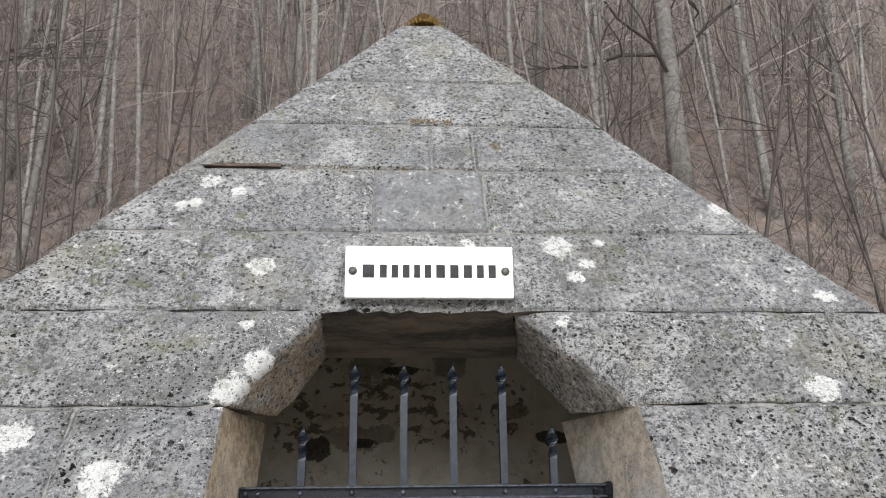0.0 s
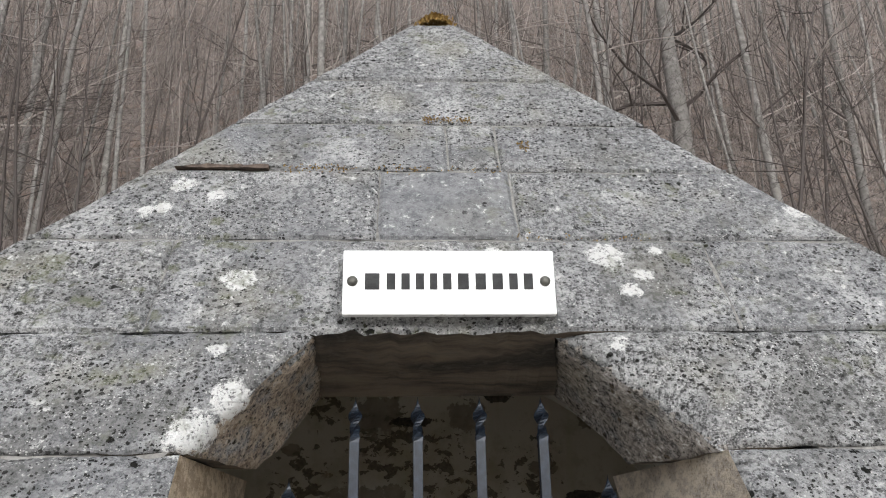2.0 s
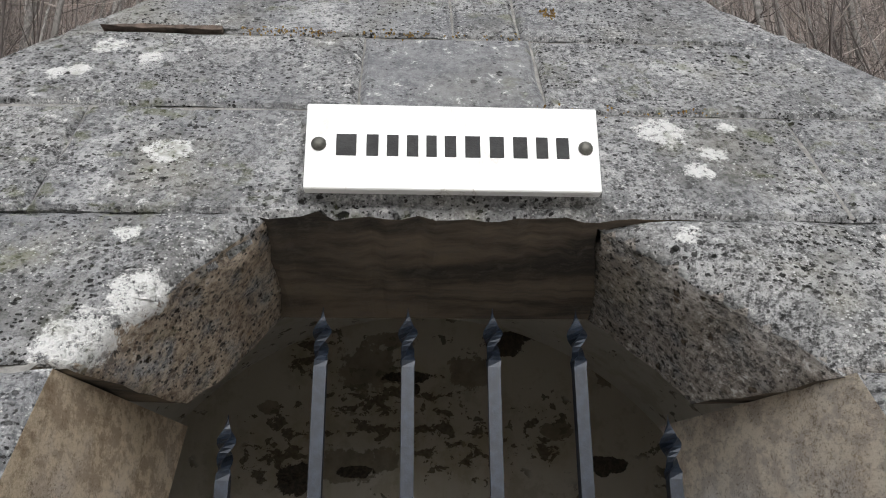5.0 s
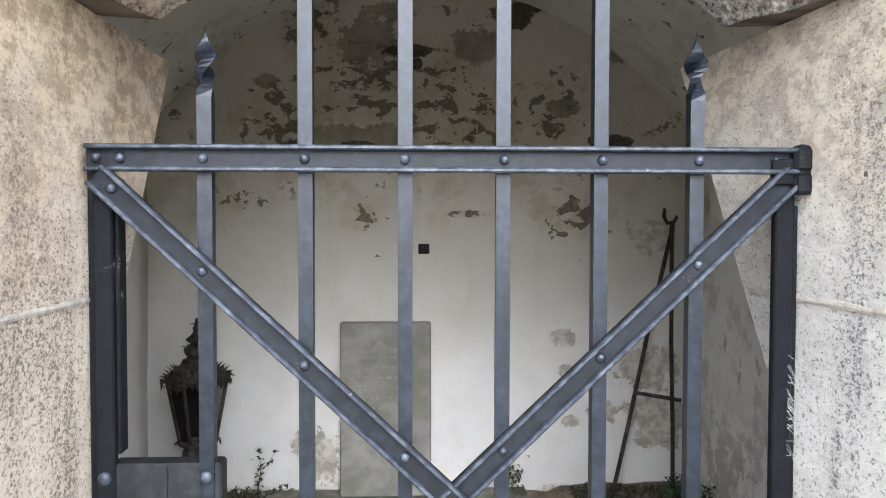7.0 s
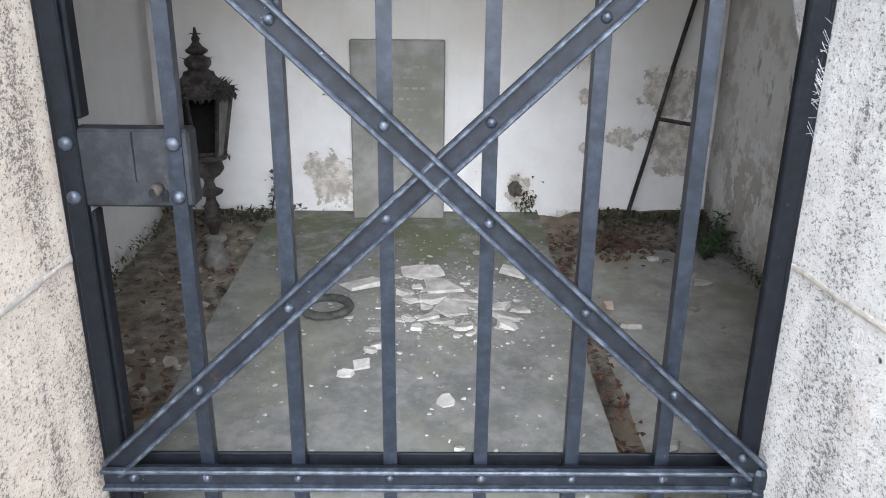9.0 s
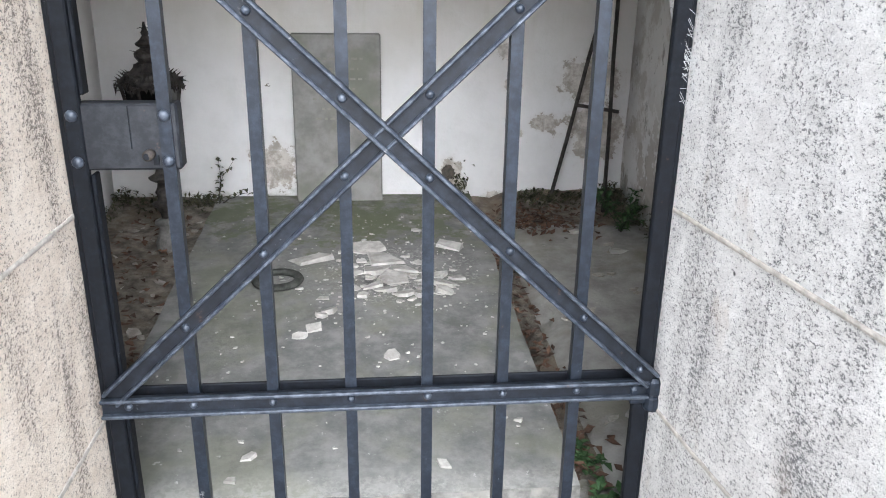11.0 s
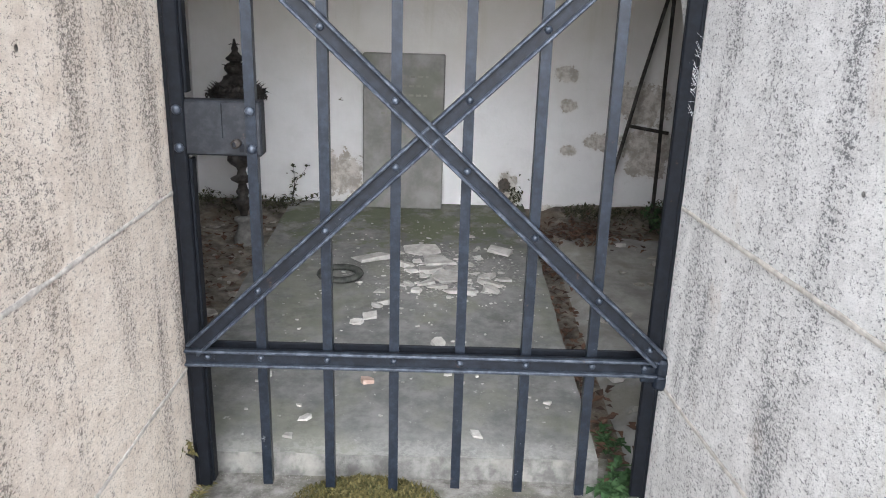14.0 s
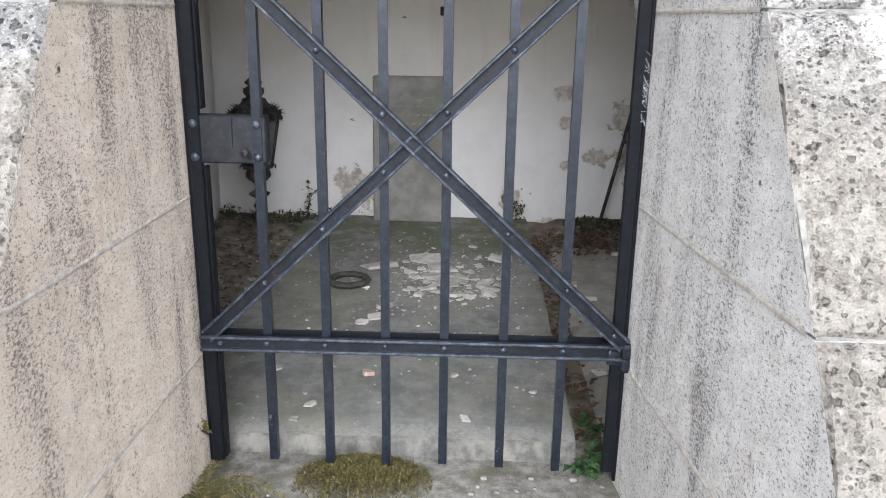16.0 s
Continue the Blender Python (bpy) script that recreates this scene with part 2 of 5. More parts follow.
def plaster_material(name, stained=True):
    n = Nodes(name, 0.88, spec=0.2)
    big, mid, fine = n.noise(1.7, 5), n.noise(9, 6, 0.65), n.noise(60, 4)
    z = n.axis(2)
    c = n.mix(n.math("MULTIPLY", n.step(mid, 0.4, 0.7), 0.35), (0.77, 0.76, 0.755), (0.63, 0.62, 0.605))
    # beige growing with height, painting in how the light dims up the wall
    falloff = n.step(n.math("ADD", z, n.math("MULTIPLY", n.math("SUBTRACT", big, 0.5), 0.7)), 0.50, 1.20)
    c = n.mix(n.math("MULTIPLY", falloff, 0.8 if stained else 0.2), c, (0.52, 0.485, 0.425))
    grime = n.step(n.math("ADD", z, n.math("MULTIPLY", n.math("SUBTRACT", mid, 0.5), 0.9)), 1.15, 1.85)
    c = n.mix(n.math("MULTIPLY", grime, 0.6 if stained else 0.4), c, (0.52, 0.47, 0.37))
    tide = n.math("MULTIPLY", n.step(n.noise(5.5, 6, 0.72), 0.50, 0.62), n.step(n.math("ADD", z, n.math("MULTIPLY", big, 0.6)), 1.45, 1.85))
    c = n.mix(n.math("MULTIPLY", tide, 0.45 if stained else 0.3), c, (0.34, 0.30, 0.215))
    mould = n.math("MULTIPLY", n.math("MULTIPLY", n.step(n.noise(15, 5, 0.6, stretch=(1, 1, 1.2)), 0.61, 0.63), n.step(n.noise(3.2, 3), 0.46, 0.56)), n.step(n.math("ADD", z, n.math("MULTIPLY", big, 0.8)), 1.75, 1.95))
    c = n.mix(n.math("MULTIPLY", mould, 0.8), c, (0.085, 0.075, 0.055))
    drip = n.math("MULTIPLY", n.step(n.noise(4, 5, stretch=(2.2, 2.2, 0.25)), 0.55, 0.7), n.step(z, 0.6, 1.4))
    c = n.mix(n.math("MULTIPLY", drip, 0.3), c, (0.38, 0.37, 0.22))
    if stained:
        wob = n.math("ADD", n.math("MULTIPLY", n.noise(10, 6, 0.68), 0.7), n.math("MULTIPLY", n.noise(36, 5, 0.7), 0.3))
        bare = [(1.04, 0.67, 0.131, 0.11), (1.08, 0.42, 0.142, 0.128), (-0.47, 0.26, 0.108, 0.105), (-0.54, 0.32, 0.046, 0.065), (0.38, 0.21, 0.057, 0.07), (0.69, 0.42, 0.041, 0.026), (0.82, 0.47, 0.077, 0.036), (0.58, 0.11, 0.037, 0.027), (0.66, 0.65, 0.035, 0.03), (0.64, 0.8, 0.057, 0.042), (1.04, 1.27, 0.105, 0.078)]
        b = n.step(n.blots(bare, wob, 4.2), 1.04, 0.98)
        rim = n.step(n.blots(bare, wob, 4.2), 1.5, 1.0)
        c = n.mix(n.math("MULTIPLY", rim, 0.25), c, (0.52, 0.49, 0.44))
        c = n.mix(b, c, n.mix(n.step(n.noise(20, 5, 0.7), 0.38, 0.62), (0.36, 0.325, 0.285), (0.60, 0.565, 0.52)))
        specks = n.noise(13, 5, 0.62, stretch=(1, 1, 1.35), warp=0.3)
        zone = n.step(n.blots([(0.17, 1.78, 0.341, 0.184), (0.68, 1.36, 0.197, 0.117), (-0.26, 1.36, 0.115, 0.089), (0.22, 1.37, 0.117, 0.021), (-0.65, 1.77, 0.23, 0.234), (-0.14, 1.96, 0.418, 0.238), (0.6, 1.83, 0.159, 0.159), (-0.5, 2.19, 0.155, 0.159), (-0.8, 1.44, 0.151, 0.064)], wob, 2.0), 1.25, 0.45)
        c = n.mix(n.math("MULTIPLY", zone, n.math("ADD", 0.2, n.math("MULTIPLY", n.step(mid, 0.45, 0.6), 0.35))), c, (0.36, 0.30, 0.19))
        c = n.mix(n.math("MULTIPLY", n.step(n.math("ADD", specks, n.math("MULTIPLY", zone, 0.20)), 0.715, 0.73), 0.85), c, n.mix(n.step(fine, 0.4, 0.6), (0.075, 0.06, 0.04), (0.14, 0.115, 0.08)))
        c = n.mix(n.math("MULTIPLY", n.step(n.blots([(-0.25, 2.14, 0.143, 0.119), (0.24, 2.12, 0.105, 0.085), (-0.34, 1.7, 0.18, 0.073), (0.64, 1.85, 0.074, 0.042), (-0.7, 1.96, 0.041, 0.031), (-0.14, 2.28, 0.105, 0.037), (0.88, 2.15, 0.038, 0.108), (-0.16, 1.72, 0.062, 0.052)], wob, 3.0), 1.05, 0.92), 0.8), c, n.mix(n.step(mid, 0.4, 0.6), (0.17, 0.15, 0.11), (0.27, 0.235, 0.175)))
        c = n.mix(n.math("MULTIPLY", n.step(n.blots([(0.36, 0.225, 0.035, 0.03), (0.4, 2.26, 0.106, 0.059), (0.5, 2.32, 0.069, 0.049), (-0.06, 2.1, 0.12, 0.026), (-0.56, 1.64, 0.087, 0.067), (0.86, 1.7, 0.106, 0.037), (-0.03, 2.04, 0.031, 0.026), (0.84, 1.67, 0.037, 0.026), (-0.29, 1.67, 0.077, 0.026), (0.76, 2.31, 0.027, 0.108)], wob, 2.6), 1.03, 0.95), 0.92), c, n.mix(n.step(fine, 0.4, 0.65), (0.030, 0.026, 0.022), (0.085, 0.068, 0.052)))
    foot = n.step(n.math("ADD", z, n.math("MULTIPLY", mid, 0.35)), 0.33, 0.22)
    c = n.mix(n.math("MULTIPLY", foot, 0.6), c, (0.17, 0.18, 0.11))
    n.bump(n.math("ADD", mid, n.math("MULTIPLY", fine, 0.3)), 0.5, 0.008)
    return n.done(c)


def side_plaster_material():
    n = Nodes("mottled_plaster", 0.9, spec=0.2)
    mid, big = n.noise(7, 6, 0.68), n.noise(2, 4)
    c = n.mix(n.step(mid, 0.48, 0.60), (0.79, 0.78, 0.77), (0.60, 0.57, 0.54))
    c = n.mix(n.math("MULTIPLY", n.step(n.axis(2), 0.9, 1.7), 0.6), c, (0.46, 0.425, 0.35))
    dark = n.step(n.noise(14, 6, 0.7, stretch=(1, 1, 0.5)), 0.60, 0.66)
    c = n.mix(n.math("MULTIPLY", dark, 0.55), c, (0.22, 0.205, 0.175))
    peel = n.math("MULTIPLY", n.step(n.noise(5, 6, 0.7, at=n.vec("ADD", n.p, (1, 4, 2))), 0.50, 0.53), n.step(n.axis(2), 0.75, 0.35))
    c = n.mix(n.math("MULTIPLY", peel, 0.7), c, (0.42, 0.375, 0.33))
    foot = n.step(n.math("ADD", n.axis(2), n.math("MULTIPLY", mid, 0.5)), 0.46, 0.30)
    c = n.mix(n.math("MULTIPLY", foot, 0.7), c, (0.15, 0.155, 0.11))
    n.bump(n.math("ADD", mid, n.math("MULTIPLY", dark, -0.4)), 0.6, 0.01)
    return n.done(c)


def iron_material(name="painted_wrought_iron", base=(0.0060, 0.0092, 0.0155), worn=(0.020, 0.0285, 0.044), rough=0.34, gloss=0.5):
    n = Nodes(name, rough, 0.5 * gloss, gloss)
    mid, fine = n.noise(45, 5, 0.7), n.noise(320, 3)
    c = n.mix(n.step(mid, 0.38, 0.74), base, worn)
    c = n.mix(n.step(n.math("ADD", n.noise(14, 6, 0.75), n.math("MULTIPLY", fine, 0.2)), 0.755, 0.83), c, (0.26, 0.265, 0.27))
    c = n.mix(n.math("MULTIPLY", n.step(n.noise(21, 5, 0.7, at=n.vec("ADD", n.p, (4, 4, 4))), 0.64, 0.74), 0.6), c, (0.10, 0.06, 0.035))
    n.bump(n.math("ADD", mid, n.math("MULTIPLY", fine, 0.4)), 0.25, 0.002)
    return n.done(c, n.math("ADD", n.math("MULTIPLY", mid, 0.35), rough - 0.15))


def mottled(name, a, b, scale=8, rough=0.9, c3=None, depth=0.006, vary=0.0, metal=0.0, speck=None):
    n = Nodes(name, rough, metal, 0.25)
    v, fine = n.noise(scale, 6, 0.65), n.noise(scale * 9, 4)
    c = n.mix(n.step(v, 0.32, 0.70), a, b)
    if c3:
        c = n.mix(n.math("MULTIPLY", n.step(n.noise(scale * 0.37, 4), 0.48, 0.66), 0.7), c, c3)
    if speck:
        c = n.mix(n.step(fine, 0.62, 0.70), c, speck)
    if vary:
        c = n.mix(n.math("MULTIPLY", n.random(), vary), c, tuple(0.4 * x for x in a))
    n.bump(n.math("ADD", v, n.math("MULTIPLY", fine, 0.4)), 0.6, depth)
    return n.done(c)


def leaf_material(name, a, b):
    n = Nodes(name, 0.75, spec=0.25)
    return n.done(n.mix(n.island(), a, b))


STONE = stone_material()
TAN_STONE = stone_material("sheltered_tan_conglomerate", 0.72)
PALE_STONE = stone_material("sheltered_pale_conglomerate", 0.30)
REVEAL_L = reveal_material("warm_dressed_stone", (0.80, 0.72, 0.625), (0.69, 0.60, 0.505), 0.75, (0.30, 0.255, 0.22), -0.2)
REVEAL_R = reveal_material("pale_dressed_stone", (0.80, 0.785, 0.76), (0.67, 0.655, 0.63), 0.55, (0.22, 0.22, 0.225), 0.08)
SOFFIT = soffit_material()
POINTING = mottled("pale_pointing", (0.36, 0.335, 0.30), (0.62, 0.575, 0.52), 45)
MORTAR = mottled("grey_mortar", (0.17, 0.165, 0.155), (0.32, 0.31, 0.29), 40)
PLASTER = plaster_material("stained_plaster")
VAULT = plaster_material("grimy_vault_plaster", False)
SIDE = side_plaster_material()
IRON = iron_material()
# wear on the rivets; on the channel lips a painted highlight
IRON_EDGE = iron_material("rubbed_highlit_iron", (0.022, 0.029, 0.042), (0.095, 0.112, 0.14), 0.38)
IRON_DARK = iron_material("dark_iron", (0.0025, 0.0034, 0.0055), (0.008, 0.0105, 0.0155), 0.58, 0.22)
# the same iron, darkened to paint the shade inside the channels
IRON_WEB = iron_material("shaded_iron_web", (0.0040, 0.0055, 0.0090), (0.016, 0.021, 0.031), 0.50, 0.36)
CAST = mottled("rusty_cast_iron", (0.014, 0.013, 0.0125), (0.052, 0.044, 0.038), 40, 0.7, (0.085, 0.078, 0.072), 0.003)
SLAB_EDGE = mottled("worn_concrete_edge", (0.10, 0.098, 0.09), (0.205, 0.20, 0.185), 26, 0.9, (0.28, 0.27, 0.24), 0.006)
EARTH = mottled("leafy_earth", (0.095, 0.084, 0.068), (0.29, 0.26, 0.215), 16, 0.95, (0.17, 0.13, 0.092), 0.02)
SILT = mottled("silty_floor", (0.25, 0.245, 0.225), (0.40, 0.39, 0.365), 8, 0.9, (0.20, 0.19, 0.15), 0.01)
GROUND = mottled("worn_path", (0.13, 0.122, 0.108), (0.31, 0.30, 0.275), 26, 0.92, (0.14, 0.135, 0.095), 0.008, speck=(0.42, 0.41, 0.385))
CEMENT = stone_material("smooth_cement_block", 0.0, 0.62)
# bright ground out of view, added to reflect light up under the stones
BOUNCE_GROUND = mottled("unseen_bounce_ground", (0.42, 0.40, 0.37), (0.66, 0.64, 0.60), 30, 0.95, (0.50, 0.47, 0.43), 0.012)
HEADSTONE = mottled("grey_sandstone", (0.20, 0.194, 0.182), (0.31, 0.30, 0.285), 9, 0.85, (0.185, 0.19, 0.15), 0.003)
FLAKE = mottled("plaster_flake", (0.38, 0.365, 0.335), (0.66, 0.64, 0.60), 18, 0.9, None, 0.003, 0.35)
PEBBLE = mottled("dusty_pebble", (0.20, 0.19, 0.17), (0.38, 0.365, 0.335), 40, 0.9, None, 0.003, 0.4)
BRICK = mottled("brick_chip", (0.46, 0.33, 0.27), (0.58, 0.45, 0.38), 30, 0.9)
RUBBER = mottled("dark_ring", (0.035, 0.037, 0.033), (0.085, 0.088, 0.078), 30, 0.8)
LETTER = mottled("dark_letters", (0.03, 0.03, 0.03), (0.05, 0.05, 0.05), 40, 0.6)
BRONZE = mottled("tarnished_screw", (0.07, 0.068, 0.06), (0.15, 0.147, 0.13), 60, 0.5, None, 0.001, metal=0.6)
MOSS = leaf_material("moss_leaf", (0.040, 0.044, 0.014), (0.165, 0.135, 0.052))
RED_MOSS = leaf_material("rusty_moss", (0.22, 0.12, 0.03), (0.42, 0.29, 0.10))
FERN = leaf_material("fern_leaf", (0.06, 0.07, 0.026), (0.24, 0.19, 0.075))
IVY = leaf_material("ivy_leaf", (0.025, 0.06, 0.022), (0.07, 0.13, 0.05))
LITTER = leaf_material("dead_leaf", (0.05, 0.032, 0.024), (0.15, 0.085, 0.055))
DARK_LEAF = leaf_material("dark_weed", (0.03, 0.034, 0.02), (0.10, 0.10, 0.055))
WEB = mottled("cobweb_thread", (0.6, 0.6, 0.6), (0.75, 0.75, 0.75), 30, 0.8)
BARK = mottled("grey_bark", (0.16, 0.148, 0.138), (0.38, 0.36, 0.335), 9, 0.95, (0.25, 0.24, 0.215), 0.01, 0.5)
DARK_TWIG = leaf_material("dark_twig", (0.035, 0.030, 0.027), (0.13, 0.11, 0.10))
TWIG = leaf_material("bare_twig", (0.070, 0.058, 0.052), (0.44, 0.39, 0.355))
HILL = mottled("leaf_litter_hillside", (0.11, 0.09, 0.079), (0.26, 0.22, 0.195), 4, 0.95, (0.21, 0.15, 0.118), 0.05)


def slab_material():
    n = Nodes("mossy_concrete", 0.85, spec=0.25)
    big, mid, fine = n.noise(2.6, 5, 0.62), n.noise(11, 6, 0.68), n.noise(70, 4, 0.7)
    c = n.mix(n.step(mid, 0.32, 0.68), (0.15, 0.152, 0.145), (0.265, 0.262, 0.25))
    c = n.mix(n.math("MULTIPLY", n.step(big, 0.47, 0.62), 0.55), c, (0.20, 0.205, 0.15))
    moss = n.math("MULTIPLY", n.step(n.math("ADD", n.axis(1), n.math("MULTIPLY", n.math("SUBTRACT", mid, 0.5), 1.3)), 1.60, 1.85), n.step(n.noise(6, 5, 0.7), 0.40, 0.56))
    c = n.mix(n.math("MULTIPLY", moss, 0.75), c, (0.105, 0.12, 0.062))
    d = n.vec("DISTANCE", n.vec("MULTIPLY", n.p, (2.6, 3.0, 0.0)), (0.13, 4.08, 0.0))
    dust = n.math("MULTIPLY", n.step(n.math("ADD", d, n.math("MULTIPLY", n.math("SUBTRACT", mid, 0.5), 2.4)), 1.1, 0.3), n.math("ADD", 0.10, n.math("MULTIPLY", n.step(fine, 0.50, 0.62), 0.55)))
    c = n.mix(dust, c, (0.50, 0.485, 0.45))
    edge = n.step(n.math("ADD", n.axis(1), n.math("MULTIPLY", mid, 0.10)), 0.30, 0.20)
    c = n.mix(n.math("MULTIPLY", edge, n.math("ADD", 0.2, n.math("MULTIPLY", n.step(fine, 0.42, 0.60), 0.4))), c, (0.36, 0.35, 0.325))
    c = n.mix(n.math("MULTIPLY", n.step(n.noise(34, 5, 0.7), 0.645, 0.69), 0.6), c, (0.52, 0.51, 0.48))
    c = n.mix(n.math("MULTIPLY", n.step(n.noise(5, 6, 0.7, at=n.vec("ADD", n.p, (3, 8, 1))), 0.56, 0.66), 0.4), c, (0.105, 0.103, 0.092))
    n.bump(n.math("ADD", mid, n.math("MULTIPLY", fine, 0.4)), 0.5, 0.005)
    return n.done(c)


SLAB = slab_material()


def marble_material():
    n = Nodes("white_marble", 0.35, spec=0.5)
    vein = n.math("ABSOLUTE", n.math("SUBTRACT", n.noise(5.5, 7, 0.62, stretch=(1, 1, 0.6), warp=1.2), 0.5))
    faint = n.math("MULTIPLY", n.step(vein, 0.020, 0.002), n.step(n.noise(6, 3, at=n.vec("ADD", n.p, (4, 1, 1))), 0.43, 0.56))
    c = n.mix(n.math("MULTIPLY", faint, 0.65), (0.86, 0.858, 0.85), (0.50, 0.48, 0.45))
    c = n.mix(n.math("MULTIPLY", n.step(n.noise(7, 4), 0.55, 0.75), 0.4), c, (0.72, 0.70, 0.66))
    return n.done(c)


MARBLE = marble_material()


# ---- helpers of this scene ----
def part(name, bm, material, parent=None, label="", smooth=False):
    me = bpy.data.meshes.new(name)
    bm.normal_update()
    bm.to_mesh(me)
    bm.free()
    for m in material if isinstance(material, (list, tuple)) else [material]:
        me.materials.append(m)
    if smooth:
        me.shade_smooth()
    ob = new(name, me)
    ob.parent = parent
    return tagged(ob, label)


def thing(name, label, category, kind="", at=None, group=""):
    ob = tagged(new(name), label, category, group, kind)
    if at:
        ob.matrix_world = at
    return ob


def box(bm, lo, hi, m=None, bevel=0.0):
    r = bmesh.ops.create_cube(bm, size=1.0)
    vs = r["verts"]
    c = [(a + b) / 2 for a, b in zip(lo, hi)]
    s = [b - a for a, b in zip(lo, hi)]
    for v in vs:
        v.co = Vector((c[i] + v.co[i] * s[i] for i in range(3)))
    if bevel:
        es = list({e for v in vs for e in v.link_edges})
        out = bmesh.ops.bevel(bm, geom=es, offset=bevel, segments=1, affect="EDGES")
        vs = list({v for f in out["faces"] for v in f.verts} | {v for v in vs if v.is_valid})
    if m:
        bmesh.ops.transform(bm, matrix=m, verts=vs)
    return vs


def tube(bm, pts, radii, sides=6, cap=True):
    rings = []
    pts = [Vector(p) for p in pts]
    for i, p in enumerate(pts):
        d = (pts[min(i + 1, len(pts) - 1)] - pts[max(i - 1, 0)]).normalized()
        side = d.cross(Vector((0, 0, 1)) if abs(d.z) < 0.9 else Vector((1, 0, 0))).normalized()
        up = side.cross(d)
        r = radii[i] if isinstance(radii, (list, tuple)) else radii
        rings.append([bm.verts.new(p + r * (math.cos(a) * side + math.sin(a) * up)) for a in (2 * math.pi * k / sides for k in range(sides))])
    for a, b in zip(rings, rings[1:]):
        for k in range(sides):
            bm.faces.new((a[k], a[(k + 1) % sides], b[(k + 1) % sides], b[k]))
    if cap:
        bm.faces.new(rings[0][::-1])
        bm.faces.new(rings[-1])


def lathe(bm, profile, sides=16, centre=(0, 0, 0), turn=0.0):
    """A turned form from rows of radius and height."""
    rings = []
    for r, z in profile:
        rings.append([bm.verts.new((centre[0] + r * math.cos(turn + 2 * math.pi * k / sides), centre[1] + r * math.sin(turn + 2 * math.pi * k / sides), centre[2] + z)) for k in range(sides)])
    for a, b in zip(rings, rings[1:]):
        for k in range(sides):
            bm.faces.new((a[k], a[(k + 1) % sides], b[(k + 1) % sides], b[k]))
    bm.faces.new(rings[0][::-1])
    bm.faces.new(rings[-1])


def blade(bm, base, way, length, width, bend=0.0):
    """A small leaf of two bent halves."""
    way = way.normalized()
    side = way.cross(Vector((0, 0, 1)))
    side = side.normalized() if side.length > 0.05 else Vector((1, 0, 0))
    up = side.cross(way)
    mid = base + way * length * 0.5 + up * bend * length * 0.5
    tip = base + way * length - up * bend * length * 0.2
    a, b = mid + side * width * 0.5 + up * width * 0.15, mid - side * width * 0.5 + up * width * 0.15
    v = [bm.verts.new(p) for p in (base, a, tip, b, mid)]
    for f in ((0, 1, 4), (1, 2, 4), (2, 3, 4), (3, 0, 4)):
        bm.faces.new([v[i] for i in f])


def chip(bm, c, r, h, rng, z=None):
    """A flat broken flake with an uneven outline."""
    k = rng.randint(4, 7)
    turn, long, way = rng.random() * 6.28, rng.uniform(0.5, 0.85), rng.uniform(-0.7, 0.7)
    out = []
    for i in range(k):
        a, d = turn + 6.2832 * (i + rng.uniform(-0.25, 0.25)) / k, r * rng.uniform(0.75, 1.2)
        u, v = d * math.cos(a), d * long * math.sin(a)
        out.append((u * math.cos(way) - v * math.sin(way), u * math.sin(way) + v * math.cos(way)))
    tilt = Vector((rng.uniform(-0.25, 0.25), rng.uniform(-0.25, 0.25)))
    low = [bm.verts.new((c[0] + x, c[1] + y, c[2])) for x, y in out]
    top = [bm.verts.new((c[0] + 0.93 * x, c[1] + 0.93 * y, c[2] + h + max(-0.7 * h, tilt.x * x + tilt.y * y))) for x, y in out]
    bm.faces.new(top)
    bm.faces.new(low[::-1])
    for i in range(k):
        j = (i + 1) % k
        bm.faces.new((low[i], low[j], top[j], top[i]))


# ---- large structure ----
K, A0 = 0.6014, -1.286


def face_y(z):
    """The sloping front face of the tomb."""
    return A0 + K * z


def ridge(z):
    return 0.828 * (3.745 - z)


def slab_z(y):
    return 0.055 * (y - 0.14)


def hill(x, y):
    """The height of the ground."""
    s = max(0.0, y - 5.0)
    rise = 1.02 * s * s / (s + 3.0)
    if s > 0:
        rise += min(1.0, s / 8) * 1.2 * noise.noise(Vector((x * 0.06, y * 0.06, 0.3))) + 0.25 * min(1, s / 6) * noise.noise(Vector((x * 0.4, y * 0.4, 2)))
    if y > 75:
        rise -= 0.9 * (y - 75)
    base = -0.07 + 0.012 * noise.noise(Vector((x * 2.2, y * 2.2, 5.0))) * (1 if y < 4 else 0)
    return base + rise


bm = bmesh.new()
edges_x = sorted({round(v, 3) for v in [*np.linspace(-2, 2, 34), *np.linspace(-40, 40, 61), *np.linspace(-400, 400, 21)]})
edges_y = sorted({round(v, 3) for v in [*np.linspace(-2.4, 0.13, 24), *np.linspace(-8, 60, 80), *np.linspace(-400, 400, 33)]})
grid = [[bm.verts.new((x, y, hill(x, y))) for x in edges_x] for y in edges_y]
for r0, r1 in zip(grid, grid[1:]):
    for i in range(len(edges_x) - 1):
        f = bm.faces.new((r0[i], r0[i + 1], r1[i + 1], r1[i]))
        # beyond y -0.3 the ground is unseen and made pale as a reflector
        f.material_index = 1 if r0[i].co.y > 3 else (2 if r0[i].co.y < -0.3 else 0)
tagged(part("ground", bm, [GROUND, HILL, BOUNCE_GROUND], None, smooth=True), "worn stony path rising to a leaf-covered hillside", "ground", kind="structure")

# inner walls, floor and vault of the tomb
XL, XR, BACK = -1.23, 1.23, 2.30


